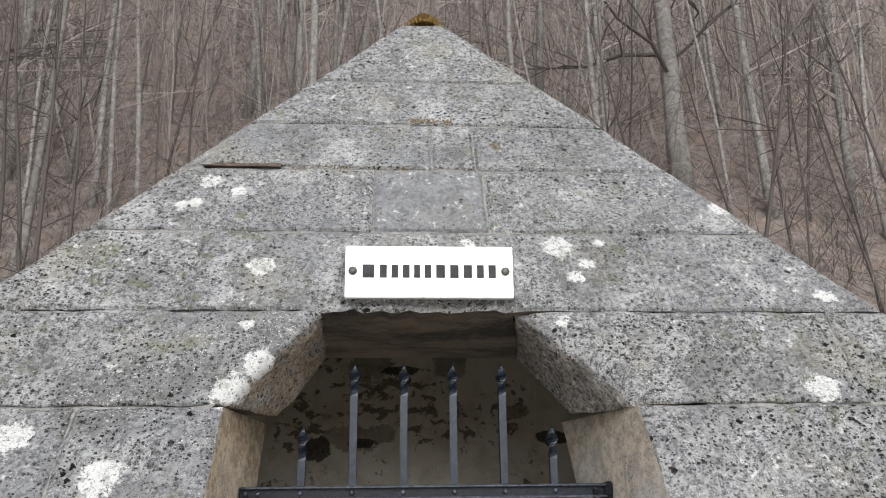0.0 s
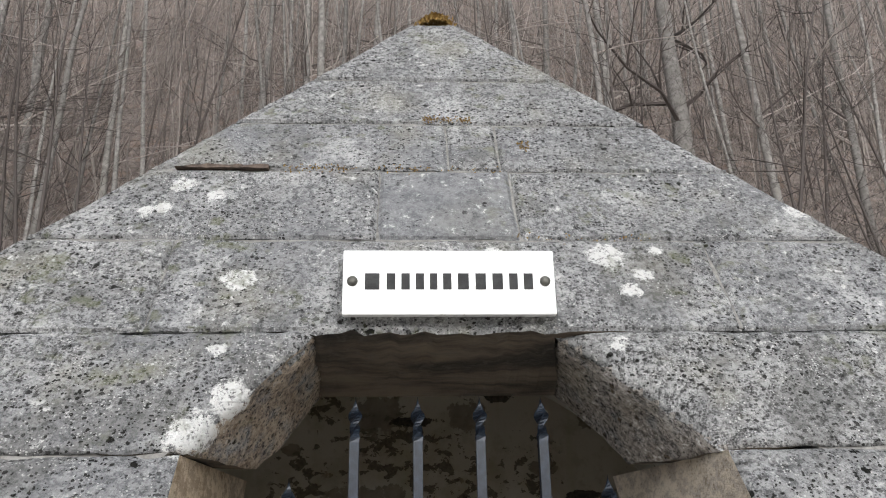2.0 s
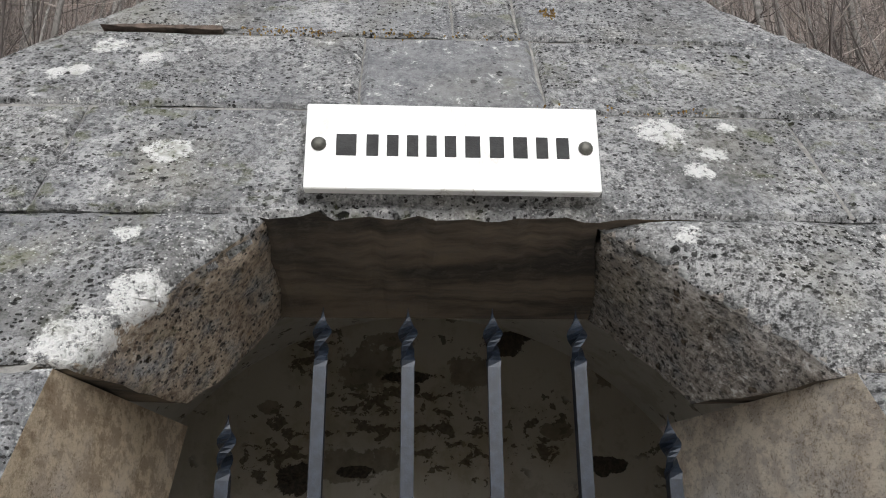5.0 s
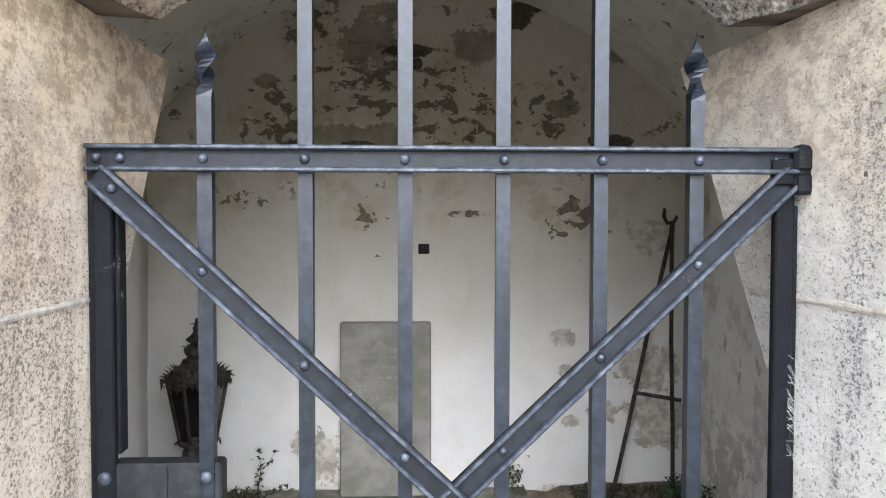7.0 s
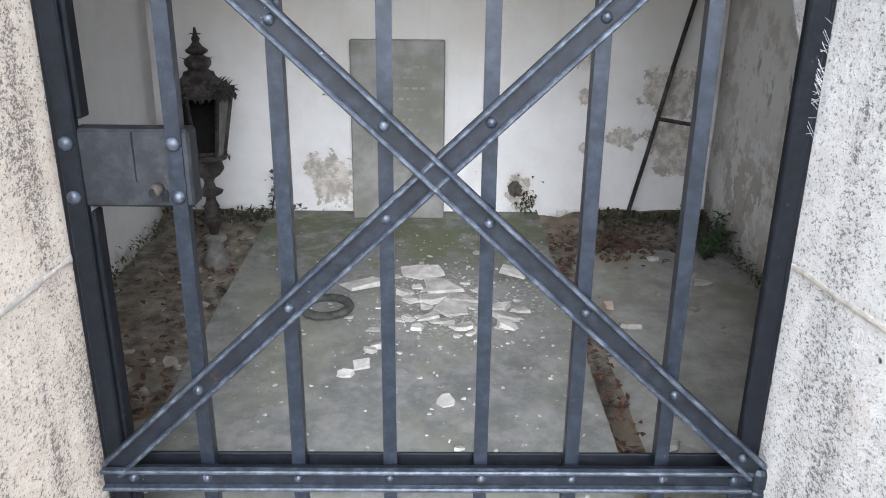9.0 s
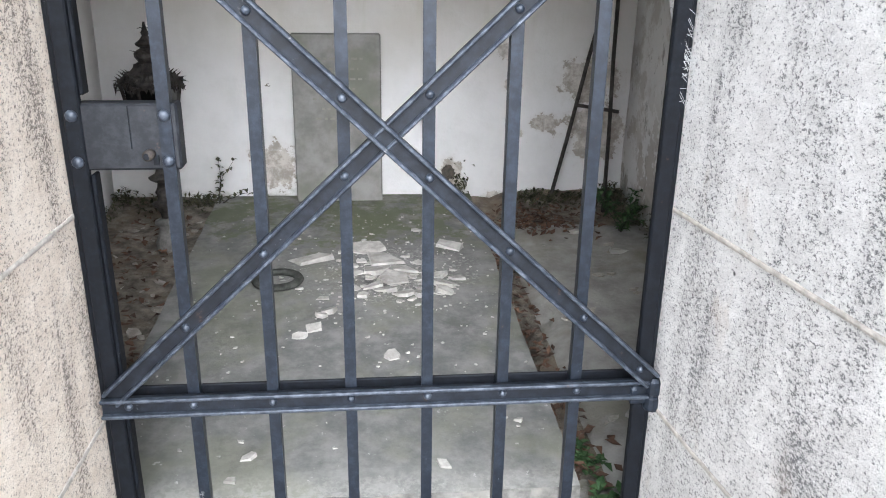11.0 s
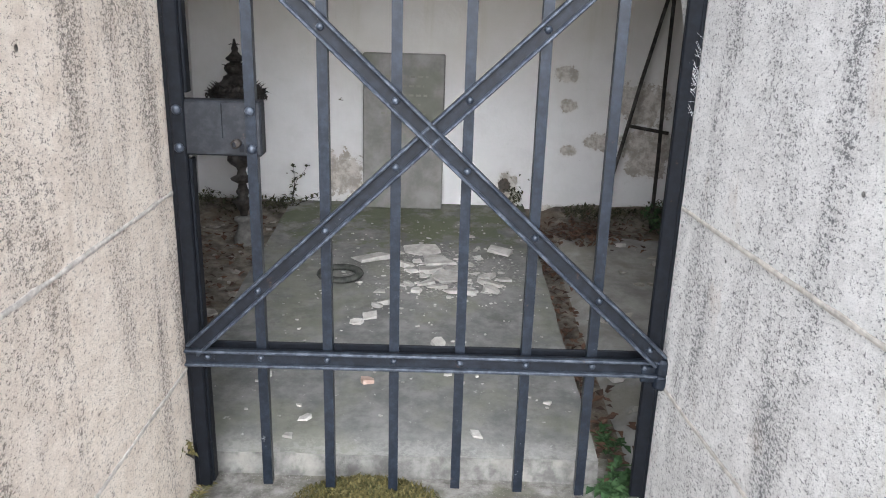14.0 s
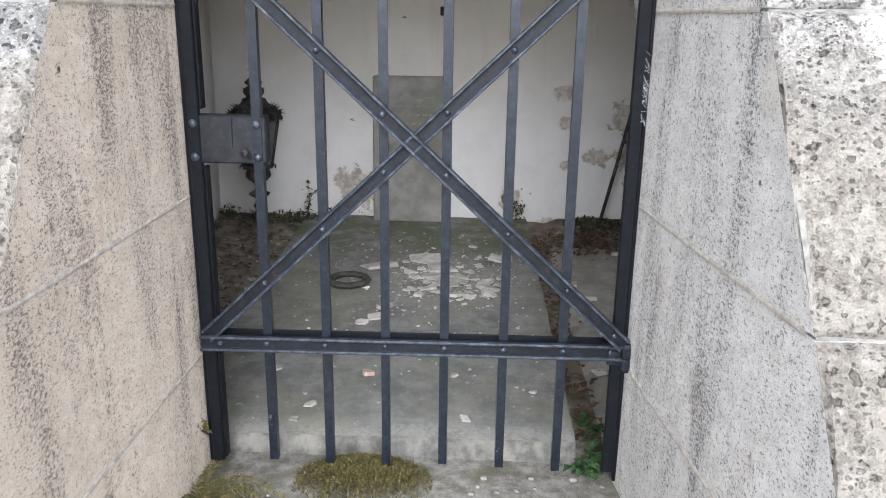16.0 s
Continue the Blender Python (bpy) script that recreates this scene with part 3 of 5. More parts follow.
def slab_grid(lo, hi, axis, size, rough, seed):
    """A wall slab whose inner side is slightly uneven."""
    b = bmesh.new()
    box(b, lo, hi)
    for i in range(3):
        if i == axis:
            continue
        k = int((hi[i] - lo[i]) / size)
        for s in range(1, k):
            n = Vector((0, 0, 0))
            n[i] = 1
            c = Vector((0, 0, 0))
            c[i] = lo[i] + s * (hi[i] - lo[i]) / k
            bmesh.ops.bisect_plane(b, geom=b.verts[:] + b.edges[:] + b.faces[:], plane_co=c, plane_no=n)
    for v in b.verts:
        v.co[axis] += rough * noise.noise(v.co * 3 + Vector((seed, 0, 0))) + 0.4 * rough * noise.noise(v.co * 9)
    return b


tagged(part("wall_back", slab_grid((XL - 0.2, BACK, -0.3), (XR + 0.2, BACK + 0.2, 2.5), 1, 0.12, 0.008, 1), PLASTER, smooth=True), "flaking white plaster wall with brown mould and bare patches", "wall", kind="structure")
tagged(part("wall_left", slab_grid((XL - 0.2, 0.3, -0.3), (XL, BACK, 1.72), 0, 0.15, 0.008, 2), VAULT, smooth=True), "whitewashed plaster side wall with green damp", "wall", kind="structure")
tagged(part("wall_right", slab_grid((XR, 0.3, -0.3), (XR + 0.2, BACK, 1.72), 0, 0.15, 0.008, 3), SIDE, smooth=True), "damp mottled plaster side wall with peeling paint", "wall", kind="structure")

bm = bmesh.new()
R, C = 1.455, 0.936
half = math.asin(1.245 / R)
ring = [(R * math.sin(a), C + R * math.cos(a)) for a in np.linspace(-half, half, 25)]
for lift, flip in ((0.0, False), (0.10, True)):
    rows = []
    for x, z in ring:
        x2, z2 = x * (1 + lift / R), C + (z - C) * (1 + lift / R)
        y0 = face_y(z2) + 0.335
        rows.append([bm.verts.new((x2, y0 + (BACK + 0.01 - y0) * k / 10, z2)) for k in range(11)])
    for a, b in zip(rows, rows[1:]):
        for k in range(10):
            q = (a[k], a[k + 1], b[k + 1], b[k])
            bm.faces.new(q if flip else q[::-1])
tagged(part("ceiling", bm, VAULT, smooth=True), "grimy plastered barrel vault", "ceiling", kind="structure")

# floor earth on both sides of the grave slab, the slab itself
bm = bmesh.new()
nx, ny = 40, 36
g = [[None] * (nx + 1) for _ in range(ny + 1)]
for j in range(ny + 1):
    for i in range(nx + 1):
        x, y = -1.26 + 2.52 * i / nx, 0.05 + 2.27 * j / ny
        z = -0.075 + 0.055 * max(0, y - 0.14) + 0.02 * noise.noise(Vector((x * 5, y * 5, 1))) + 0.010 * noise.noise(Vector((x * 16, y * 16, 4)))
        if x > 0.62:
            z += 0.035
        if x < -0.75:
            z += 0.02 + 0.03 * max(0, -0.8 - x)
        z += 0.05 * max(0, (y - 2.05) / 0.25)
        g[j][i] = bm.verts.new((x, y, z))
for j in range(ny):
    for i in range(nx):
        f = bm.faces.new((g[j][i], g[j][i + 1], g[j + 1][i + 1], g[j + 1][i]))
        v = g[j][i].co
        f.material_index = 2 if v.y < 0.18 and v.x < 0.44 else (1 if v.x > 0.535 + 0.03 * math.sin(9 * v.y) and v.y < 1.9 else 0)
tagged(part("floor", bm, [EARTH, SILT, GROUND], smooth=True), "bare damp earth floor with dead leaves", "floor", kind="structure")


def grave_slab():
    bm = bmesh.new()
    x0, x1, y0, y1 = -0.75, 0.465, 0.14, 2.295
    rows = []
    for j in range(25):
        y = y0 + (y1 - y0) * j / 24
        row = []
        for i in range(17):
            x = x0 + (x1 - x0) * i / 16
            ex = 0.008 * noise.noise(Vector((x * 9, y * 9, 3)))
            z = slab_z(y) + 0.003 * noise.noise(Vector((x * 7, y * 7, 0)))
            if j == 0:
                z -= 0.008
            row.append(bm.verts.new((x + (ex if i in (0, 16) else 0), y + (ex if j == 0 else 0), z)))
        rows.append(row)
    for a, b in zip(rows, rows[1:]):
        for i in range(16):
            bm.faces.new((a[i], a[i + 1], b[i + 1], b[i]))
    rim = rows[0] + [r[-1] for r in rows[1:]] + rows[-1][-2::-1] + [r[0] for r in rows[-2:0:-1]]
    low = [bm.verts.new((v.co.x, v.co.y - (0.03 if v.co.y < 0.2 else 0), v.co.z - 0.13)) for v in rim]
    for i in range(len(rim)):
        j = (i + 1) % len(rim)
        f = bm.faces.new((rim[j], rim[i], low[i], low[j]))
        f.material_index = 1
    return tagged(part("grave_slab", bm, [SLAB, SLAB_EDGE]), "large grey-green concrete grave slab strewn with plaster flakes", "grave slab")


grave_slab()

# ---- the gate ----
GX = [-0.08 + 0.157 * (i - 3) for i in range(1, 7)]
gate = thing("iron_gate", "blue-black painted wrought iron gate with crossed braces and spear tips, closed", "gate")


def square_bar(z0, shoulder, tip, w=0.0115):
    """A square bar with a twisted leaf-shaped point."""
    bm = bmesh.new()
    rows = [(z0, w, 0.0), (z0 + 0.02, w, 0.0), (shoulder - 0.012, w, 0.0), (shoulder, w * 1.05, 0.15)]
    n = 12
    for i in range(1, n + 1):
        s = i / n
        swell = w * (0.50 + 1.0 * math.sin(math.pi * min(1, s * 1.12)) ** 1.2) * (1 if s < 0.55 else max(0.03, (1 - s) / 0.45))
        rows.append((shoulder + (tip - shoulder) * s, max(0.0008, swell), 0.15 + 4.2 * s))
    rings = []
    for z, r, turn in rows:
        flat = 0.55 if z > shoulder + 0.01 else 1.0
        ring = []
        for k in range(4):
            a, b = ((-r, -r * flat), (r, -r * flat), (r, r * flat), (-r, r * flat))[k]
            ring.append(bm.verts.new((a * math.cos(turn) - b * math.sin(turn), a * math.sin(turn) + b * math.cos(turn), z)))
        rings.append(ring)
    for a, b in zip(rings, rings[1:]):
        for k in range(4):
            bm.faces.new((a[k], a[(k + 1) % 4], b[(k + 1) % 4], b[k]))
    bm.faces.new(rings[0][::-1])
    bm.faces.new(rings[-1])
    return bm


for i, x in enumerate(GX):
    outer = i in (0, 5)
    b = part("bar", square_bar(-0.008 - 0.006 * (i % 3), 1.54 if outer else 1.736, 1.640 if outer else 1.836), IRON, gate)
    b.location = (x, 0.012, 0)
    b.rotation_euler.z = 0.04 * math.sin(3.7 * i)


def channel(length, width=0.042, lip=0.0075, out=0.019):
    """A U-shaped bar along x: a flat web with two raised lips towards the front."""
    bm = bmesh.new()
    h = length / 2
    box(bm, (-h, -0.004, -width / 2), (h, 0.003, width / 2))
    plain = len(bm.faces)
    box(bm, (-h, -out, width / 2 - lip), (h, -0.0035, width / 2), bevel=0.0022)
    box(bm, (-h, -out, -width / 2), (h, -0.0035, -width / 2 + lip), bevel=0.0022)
    # lips get the painted highlight, the web the painted groove shade
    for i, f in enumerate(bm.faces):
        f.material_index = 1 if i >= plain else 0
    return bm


def rivet(parent, x, y, z, r=0.0088):
    bm = bmesh.new()
    lathe(bm, [(r, 0), (r, 0.002), (r * 0.85, 0.0055), (r * 0.5, 0.008), (r * 0.12, 0.009)], 10)
    ob = part("rivet", bm, IRON_EDGE, parent, smooth=True)
    ob.matrix_basis = pose(x, y, z, 90, 0, 0)
    return ob


def rail(z, x0, x1, y=-0.004, ang=0.0):
    cx = (x0 + x1) / 2
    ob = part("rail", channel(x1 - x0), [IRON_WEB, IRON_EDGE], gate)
    ob.matrix_basis = pose(cx, y, z, 0, ang, 0)
    return ob


rail(1.431, -0.572, 0.553)
rail(0.348, -0.572, 0.545, y=-0.006)
for z in (0.348,):
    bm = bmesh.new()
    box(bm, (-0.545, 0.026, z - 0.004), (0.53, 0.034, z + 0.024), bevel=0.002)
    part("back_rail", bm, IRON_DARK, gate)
for a, b, y in (((-0.553, 1.405), (0.548, 0.372), -0.016), ((-0.553, 0.366), (0.542, 1.408), -0.0045)):
    L = math.hypot(b[0] - a[0], b[1] - a[1])
    ang = -math.degrees(math.atan2(b[1] - a[1], b[0] - a[0]))
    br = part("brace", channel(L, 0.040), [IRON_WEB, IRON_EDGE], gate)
    br.matrix_basis = pose((a[0] + b[0]) / 2, y, (a[1] + b[1]) / 2, 0, ang, 0)
    for x in GX + [-0.53, 0.52]:
        z = a[1] + (b[1] - a[1]) * (x - a[0]) / (b[0] - a[0])
        if abs(x) < 0.5 or y < -0.01:
            rivet(gate, x, y - 0.003, z)
for x in GX + [-0.557, -0.520, 0.515]:
    rivet(gate, x, -0.007, 1.431)
    if x > -0.55:
        rivet(gate, x, -0.009, 0.348, 0.0085)

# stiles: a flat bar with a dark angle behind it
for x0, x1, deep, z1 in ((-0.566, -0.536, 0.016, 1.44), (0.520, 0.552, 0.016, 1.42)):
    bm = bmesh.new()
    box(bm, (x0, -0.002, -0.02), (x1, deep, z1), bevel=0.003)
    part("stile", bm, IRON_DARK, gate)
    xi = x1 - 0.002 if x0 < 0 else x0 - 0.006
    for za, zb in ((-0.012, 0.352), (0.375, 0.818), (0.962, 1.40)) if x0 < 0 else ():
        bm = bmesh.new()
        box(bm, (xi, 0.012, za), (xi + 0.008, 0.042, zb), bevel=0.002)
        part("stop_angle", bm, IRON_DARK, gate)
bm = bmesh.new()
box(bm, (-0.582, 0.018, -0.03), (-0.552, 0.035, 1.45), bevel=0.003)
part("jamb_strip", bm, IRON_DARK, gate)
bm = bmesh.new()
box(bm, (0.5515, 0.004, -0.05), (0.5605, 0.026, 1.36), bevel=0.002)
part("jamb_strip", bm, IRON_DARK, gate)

# lock case
lock = part("lock_case", (lambda b: (box(b, (-0.548, 0.004, 0.828), (-0.372, 0.046, 0.948), bevel=0.004), b)[1])(bmesh.new()), iron_material("lock_plate", (0.007, 0.0085, 0.012), (0.024, 0.027, 0.033), 0.5), gate, "dull grey box lock")
bm = bmesh.new()
box(bm, (-0.4575, 0.0025, 0.868), (-0.4555, 0.005, 0.945))
part("seam", bm, IRON_DARK, lock)
bm = bmesh.new()
tube(bm, [(-0.425, 0.006, 0.858), (-0.428, -0.012, 0.857)], 0.0095, 12)
part("key_collar", bm, CAST, lock, smooth=True)
bm = bmesh.new()
tube(bm, [(-0.4285, -0.0128, 0.8565), (-0.4288, -0.0105, 0.8565)], 0.006, 12)
box(bm, (-0.421, 0.001, 0.838), (-0.411, 0.0045, 0.856))
part("keyhole", bm, IRON_DARK, lock)
for z in (0.845, 0.928):
    rivet(lock, -0.551, -0.003, z, 0.011)
    rivet(lock, GX[0], -0.001, z, 0.011)

# hinges on the jamb
for z in (1.413, 0.332):
    bm = bmesh.new()
    lathe(bm, [(0.016, -0.036), (0.019, -0.030), (0.019, -0.006), (0.016, -0.003), (0.016, 0.002), (0.0195, 0.006), (0.0195, 0.034), (0.013, 0.042), (0.004, 0.045)], 14)
    box(bm, (-0.05, -0.006, -0.02), (0.0, 0.006, 0.022), bevel=0.002)
    box(bm, (0.0, -0.004, -0.018), (0.05, 0.008, 0.018), bevel=0.002)
    h = part("hinge", bm, IRON_DARK if z > 1 else IRON, gate, "rough flaking hinge barrel")
    h.location = (0.558, -0.010, z)

# ---- name plate ----
plaque = thing("marble_plaque", "white veined marble plaque with dark lettering above the doorway", "plaque")
bm = bmesh.new()
box(bm, (-0.267, -0.134, 2.012), (0.263, -0.110, 2.180), bevel=0.0025)
part("plate", bm, MARBLE, plaque)
x = -0.219
for w in (0.050, 0.030, 0.029, 0.029, 0.026, 0.029, 0.038, 0.036, 0.036, 0.030, 0.032):
    bm = bmesh.new()
    box(bm, (x + 0.14 * w, -0.1353, 2.0765), (x + 0.86 * w, -0.1338, 2.1185))
    part("text_bar", bm, LETTER, plaque)
    x += w + 0.0066
for sx in (-0.243, 0.238):
    bm = bmesh.new()
    lathe(bm, [(0.0135, 0), (0.0135, 0.003), (0.011, 0.007), (0.006, 0.0095), (0.001, 0.010)], 14)
    s = part("screw", bm, BRONZE, plaque, smooth=True)
    s.matrix_basis = pose(sx, -0.134, 2.098, 90, 0, 0)

# mortar wedge that holds the plate upright on the slope
bm = bmesh.new()
n = 9
rows = []
for i in range(n + 1):
    x = -0.282 + 0.555 * i / n
    j = 0.010 * noise.noise(Vector((x * 14, 0, 0)))
    k = 0.010 * noise.noise(Vector((x * 11, 4, 0)))
    rows.append([bm.verts.new(p) for p in ((x, -0.098 + k, 2.03 + j), (x, -0.100 + k, 2.165), (x, face_y(2.19) + 0.01, 2.19), (x, face_y(2.0) + 0.01, 2.0))])
for a, b in zip(rows, rows[1:]):
    for k in range(4):
        bm.faces.new((a[k], b[k], b[(k + 1) % 4], a[(k + 1) % 4]))
bm.faces.new(rows[0])
bm.faces.new(rows[-1][::-1])
bmesh.ops.recalc_face_normals(bm, faces=bm.faces[:])
tagged(part("mortar_bed", bm, STONE), "rough grey mortar wedge behind the plaque", "mortar")

# ---- inside the tomb ----
bm = bmesh.new()
box(bm, (-0.202, -0.03, 0.0), (0.202, 0.03, 0.775), bevel=0.006)
hs = tagged(new("headstone"), "plain grey-green sandstone slab with worn inscription leaning on the back wall", "headstone")
hs.matrix_world = pose(-0.168, 2.235, slab_z(2.23) - 0.004, -2.2, 0, 0)
part("slab", bm, HEADSTONE, hs)
rng = random.Random(9)
FAINT = mottled("worn_inscription", (0.21, 0.205, 0.18), (0.30, 0.29, 0.255), 12)
for i in range(7):
    w = (0.12, 0.10, 0.13, 0.09, 0.11, 0.07, 0.10)[i]
    bm = bmesh.new()
    xx = -w
    while xx < w:
        step = rng.uniform(0.012, 0.03)
        box(bm, (xx, -0.0312, 0.66 - 0.045 * i), (min(w, xx + step), -0.0298, 0.670 - 0.045 * i))
        xx += step + 0.012
    part("text_bar", bm, FAINT, hs)


# near-black that paints the unlit inside of the lantern onto its panels
INNER_SHADE = mottled("inner_shade_black", (0.004, 0.004, 0.004), (0.010, 0.009, 0.008), 30, 0.9)


def lantern():
    """An ornate cast-iron grave lantern on a turned stem."""
    top = thing("grave_lantern", "rusty ornate cast-iron grave lantern without glass, standing on the earth", "lantern", at=pose(-0.878, 1.80, 0.02, -2, 1.0, 48))
    bm = bmesh.new()
    lathe(bm, [(0.052, 0.0), (0.050, 0.05), (0.034, 0.085), (0.030, 0.115), (0.046, 0.125), (0.046, 0.14), (0.02, 0.15)], 12)
    part("base", bm, mottled("pale_zinc", (0.12, 0.117, 0.108), (0.22, 0.215, 0.20), 30, 0.7), top, "pale weathered base", True)
    bm = bmesh.new()
    lathe(bm, [(0.016, 0.145), (0.020, 0.17), (0.036, 0.20), (0.052, 0.215), (0.030, 0.225), (0.020, 0.24), (0.032, 0.262), (0.022, 0.28), (0.018, 0.30),
               (0.046, 0.315), (0.052, 0.325), (0.024, 0.34), (0.018, 0.36), (0.024, 0.375), (0.046, 0.39), (0.062, 0.41), (0.058, 0.43), (0.05, 0.445)], 14)
    part("stem", bm, CAST, top, smooth=True)
    bm = bmesh.new()
    z0, z1, r0, r1 = 0.455, 0.70, 0.066, 0.112
    corners = []
    for k in range(6):
        a = math.pi / 6 + k * math.pi / 3
        p0, p1 = Vector((r0 * math.cos(a), r0 * math.sin(a), z0)), Vector((r1 * math.cos(a), r1 * math.sin(a), z1))
        corners.append((p0, p1))
        tube(bm, [p0, p1], 0.0075, 5)
    for ring_r, ring_z, t in ((r0, z0, 0.011), (r1, z1, 0.013)):
        pts = [(ring_r * math.cos(math.pi / 6 + k * math.pi / 3), ring_r * math.sin(math.pi / 6 + k * math.pi / 3), ring_z) for k in range(7)]
        for p, q in zip(pts, pts[1:]):
            tube(bm, [p, q], t, 6)
    part("frame", bm, CAST, top)
    for k in range(6):
        if k == 3:
            continue
        (a0, a1), (b0, b1) = corners[k], corners[(k + 1) % 6]
        bm = bmesh.new()
        inn = 0.93
        q = [Vector((p.x * inn, p.y * inn, p.z)) for p in (a0, b0, b1, a1)]
        vs = [bm.verts.new(p) for p in q] + [bm.verts.new(Vector((p.x * 0.96, p.y * 0.96, p.z))) for p in q]
        for f in ((0, 1, 2, 3), (7, 6, 5, 4), (0, 4, 5, 1), (1, 5, 6, 2), (2, 6, 7, 3), (3, 7, 4, 0)):
            bm.faces.new([vs[i] for i in f])
        part("side_panel", bm, INNER_SHADE if k != 4 else mottled("dull_zinc_panel", (0.13, 0.13, 0.125), (0.22, 0.22, 0.21), 20, 0.6), top)
    r = random.Random(3)
    for k in range(6):
        bm = bmesh.new()
        for p, sc in ((corners[k][1], 1.0), (corners[k][0], 0.62)):
            o = Vector((p.x, p.y, 0)).normalized()
            for i in range(9):
                d = Vector((o.x + r.uniform(-0.8, 0.8), o.y + r.uniform(-0.8, 0.8), r.uniform(-0.9, 1.2)))
                blade(bm, p + o * 0.004, d, sc * r.uniform(0.025, 0.045), sc * r.uniform(0.014, 0.024), 0.5)
        (a0, a1), (b0, b1) = corners[k], corners[(k + 1) % 6]
        for i in range(8):
            p = a1.lerp(b1, r.random()) + Vector((0, 0, r.uniform(-0.03, 0.02)))
            o = Vector((p.x, p.y, 0)).normalized()
            blade(bm, p + o * 0.005, Vector((o.x * 0.4 + r.uniform(-1, 1), o.y * 0.4 + r.uniform(-1, 1), r.uniform(-1, 0.6))), r.uniform(0.02, 0.04), 0.018, 0.4)
        tagged(part("ornament", bm, CAST, top, "curled leaf ornament"), kind="stuff")
    bm = bmesh.new()
    lathe(bm, [(0.124, 0.70), (0.120, 0.716), (0.100, 0.736), (0.074, 0.752), (0.060, 0.766), (0.054, 0.782)], 6, turn=math.pi / 6)
    part("roof", bm, CAST, top)
    for k in range(6):
        bm = bmesh.new()
        (a0, a1), (b0, b1) = corners[k], corners[(k + 1) % 6]
        for i in range(5):
            p = a1.lerp(b1, (i + 0.5) / 5) * 1.05
            p.z = 0.712
            tall = 0.034 + 0.016 * math.sin(math.pi * (i + 0.5) / 5)
            blade(bm, p, Vector((p.x * 2.5, p.y * 2.5, 1.0)), tall, 0.022, 0.5)
            blade(bm, p, Vector((p.x, p.y, -1.0)), tall * 0.8, 0.020, 0.3)
        tagged(part("cresting", bm, CAST, top, "leafy iron cresting along the eave"), kind="stuff")
    bm = bmesh.new()
    lathe(bm, [(0.050, 0.780), (0.036, 0.790), (0.048, 0.806), (0.050, 0.820), (0.036, 0.834), (0.020, 0.842)], 10)
    for k in range(8):
        a = k * math.pi / 4
        blade(bm, Vector((0.044 * math.cos(a), 0.044 * math.sin(a), 0.808)), Vector((math.cos(a), math.sin(a), 1.3)), 0.034, 0.020, 0.5)
    part("crown", bm, CAST, top)
    bm = bmesh.new()
    lathe(bm, [(0.020, 0.840), (0.038, 0.850), (0.042, 0.858), (0.022, 0.874), (0.012, 0.888), (0.016, 0.900), (0.009, 0.912), (0.004, 0.940)], 10)
    for k in range(4):
        a = k * math.pi / 2
        blade(bm, Vector((0, 0, 0.902)), Vector((math.cos(a), math.sin(a), 0.45)), 0.036, 0.018, 0.5)
    part("finial", bm, CAST, top, "rusty cross-shaped finial")


lantern()

# iron tripod stand with a hook in the corner
stand = thing("iron_stand", "thin rusty iron stand with a hook leaning in the corner", "iron stand")
foot_a, foot_b, head = (0.835, 2.20, 0.045), (1.09, 2.10, 0.06), (1.098, 2.18, 1.30)
for f in (foot_a, foot_b):
    bm = bmesh.new()
    mids = [Vector(f).lerp(Vector(head), s) + Vector((0.004 * math.sin(9 * s), 0, 0)) for s in (0, 0.3, 0.6, 1)]
    tube(bm, mids, 0.0095, 7)
    part("rod", bm, CAST, stand)
bm = bmesh.new()
p, q = Vector(foot_a).lerp(Vector(head), 0.42), Vector(foot_b).lerp(Vector(head), 0.40)
tube(bm, [p - (q - p) * 0.05, q + (q - p) * 0.25], 0.009, 7)
part("cross_bar", bm, CAST, stand)
bm = bmesh.new()
tube(bm, [Vector(head) + Vector(v) for v in ((0, 0, -0.03), (0.004, 0, 0.03), (0.025, 0, 0.06), (0.012, 0, 0.035), (-0.02, 0, 0.03), (-0.035, 0, 0.06), (-0.032, 0, 0.095))], [0.013, 0.011, 0.009, 0.008, 0.009, 0.009, 0.006], 7)
part("hook", bm, CAST, stand)

# small dark opening in the back wall
bm = bmesh.new()
box(bm, (-0.022, 2.283, 1.19), (0.028, 2.31, 1.235), bevel=0.004)
tagged(part("wall_vent", bm, mottled("dark_hollow", (0.012, 0.012, 0.010), (0.03, 0.028, 0.025), 30)), "small dark vent hole high in the plaster", "vent")

# ring on the slab
bm = bmesh.new()
rows = []
for i in range(28):
    a = 2 * math.pi * i / 28
    rows.append([bm.verts.new(((0.078 + 0.018 * math.cos(b)) * math.cos(a), (0.078 + 0.018 * math.cos(b)) * math.sin(a), 0.013 + 0.013 * math.sin(b))) for b in (2 * math.pi * k / 8 for k in range(8))])
for i in range(28):
    for k in range(8):
        bm.faces.new((rows[i][k], rows[(i + 1) % 28][k], rows[(i + 1) % 28][(k + 1) % 8], rows[i][(k + 1) % 8]))
ring_ob = tagged(part("wreath_ring", bm, RUBBER, smooth=True), "dark wreath ring lying on the grave slab", "ring")
ring_ob.location = (-0.375, 1.31, slab_z(1.31) + 0.002)

# fallen plaster
rng = random.Random(21)
flake_group = "plaster flakes on the slab"


def flake(x, y, r, h=0.008, m=None, lift=0.0):
    bm = bmesh.new()
    chip(bm, (0, 0, 0), r, h, rng)
    ob = tagged(part("plaster_flake", bm, m or FLAKE), "pale broken plaster flake lying on the grave slab", "debris", flake_group)
    ob.location = (x, y, slab_z(y) + 0.001 + lift)
    return ob


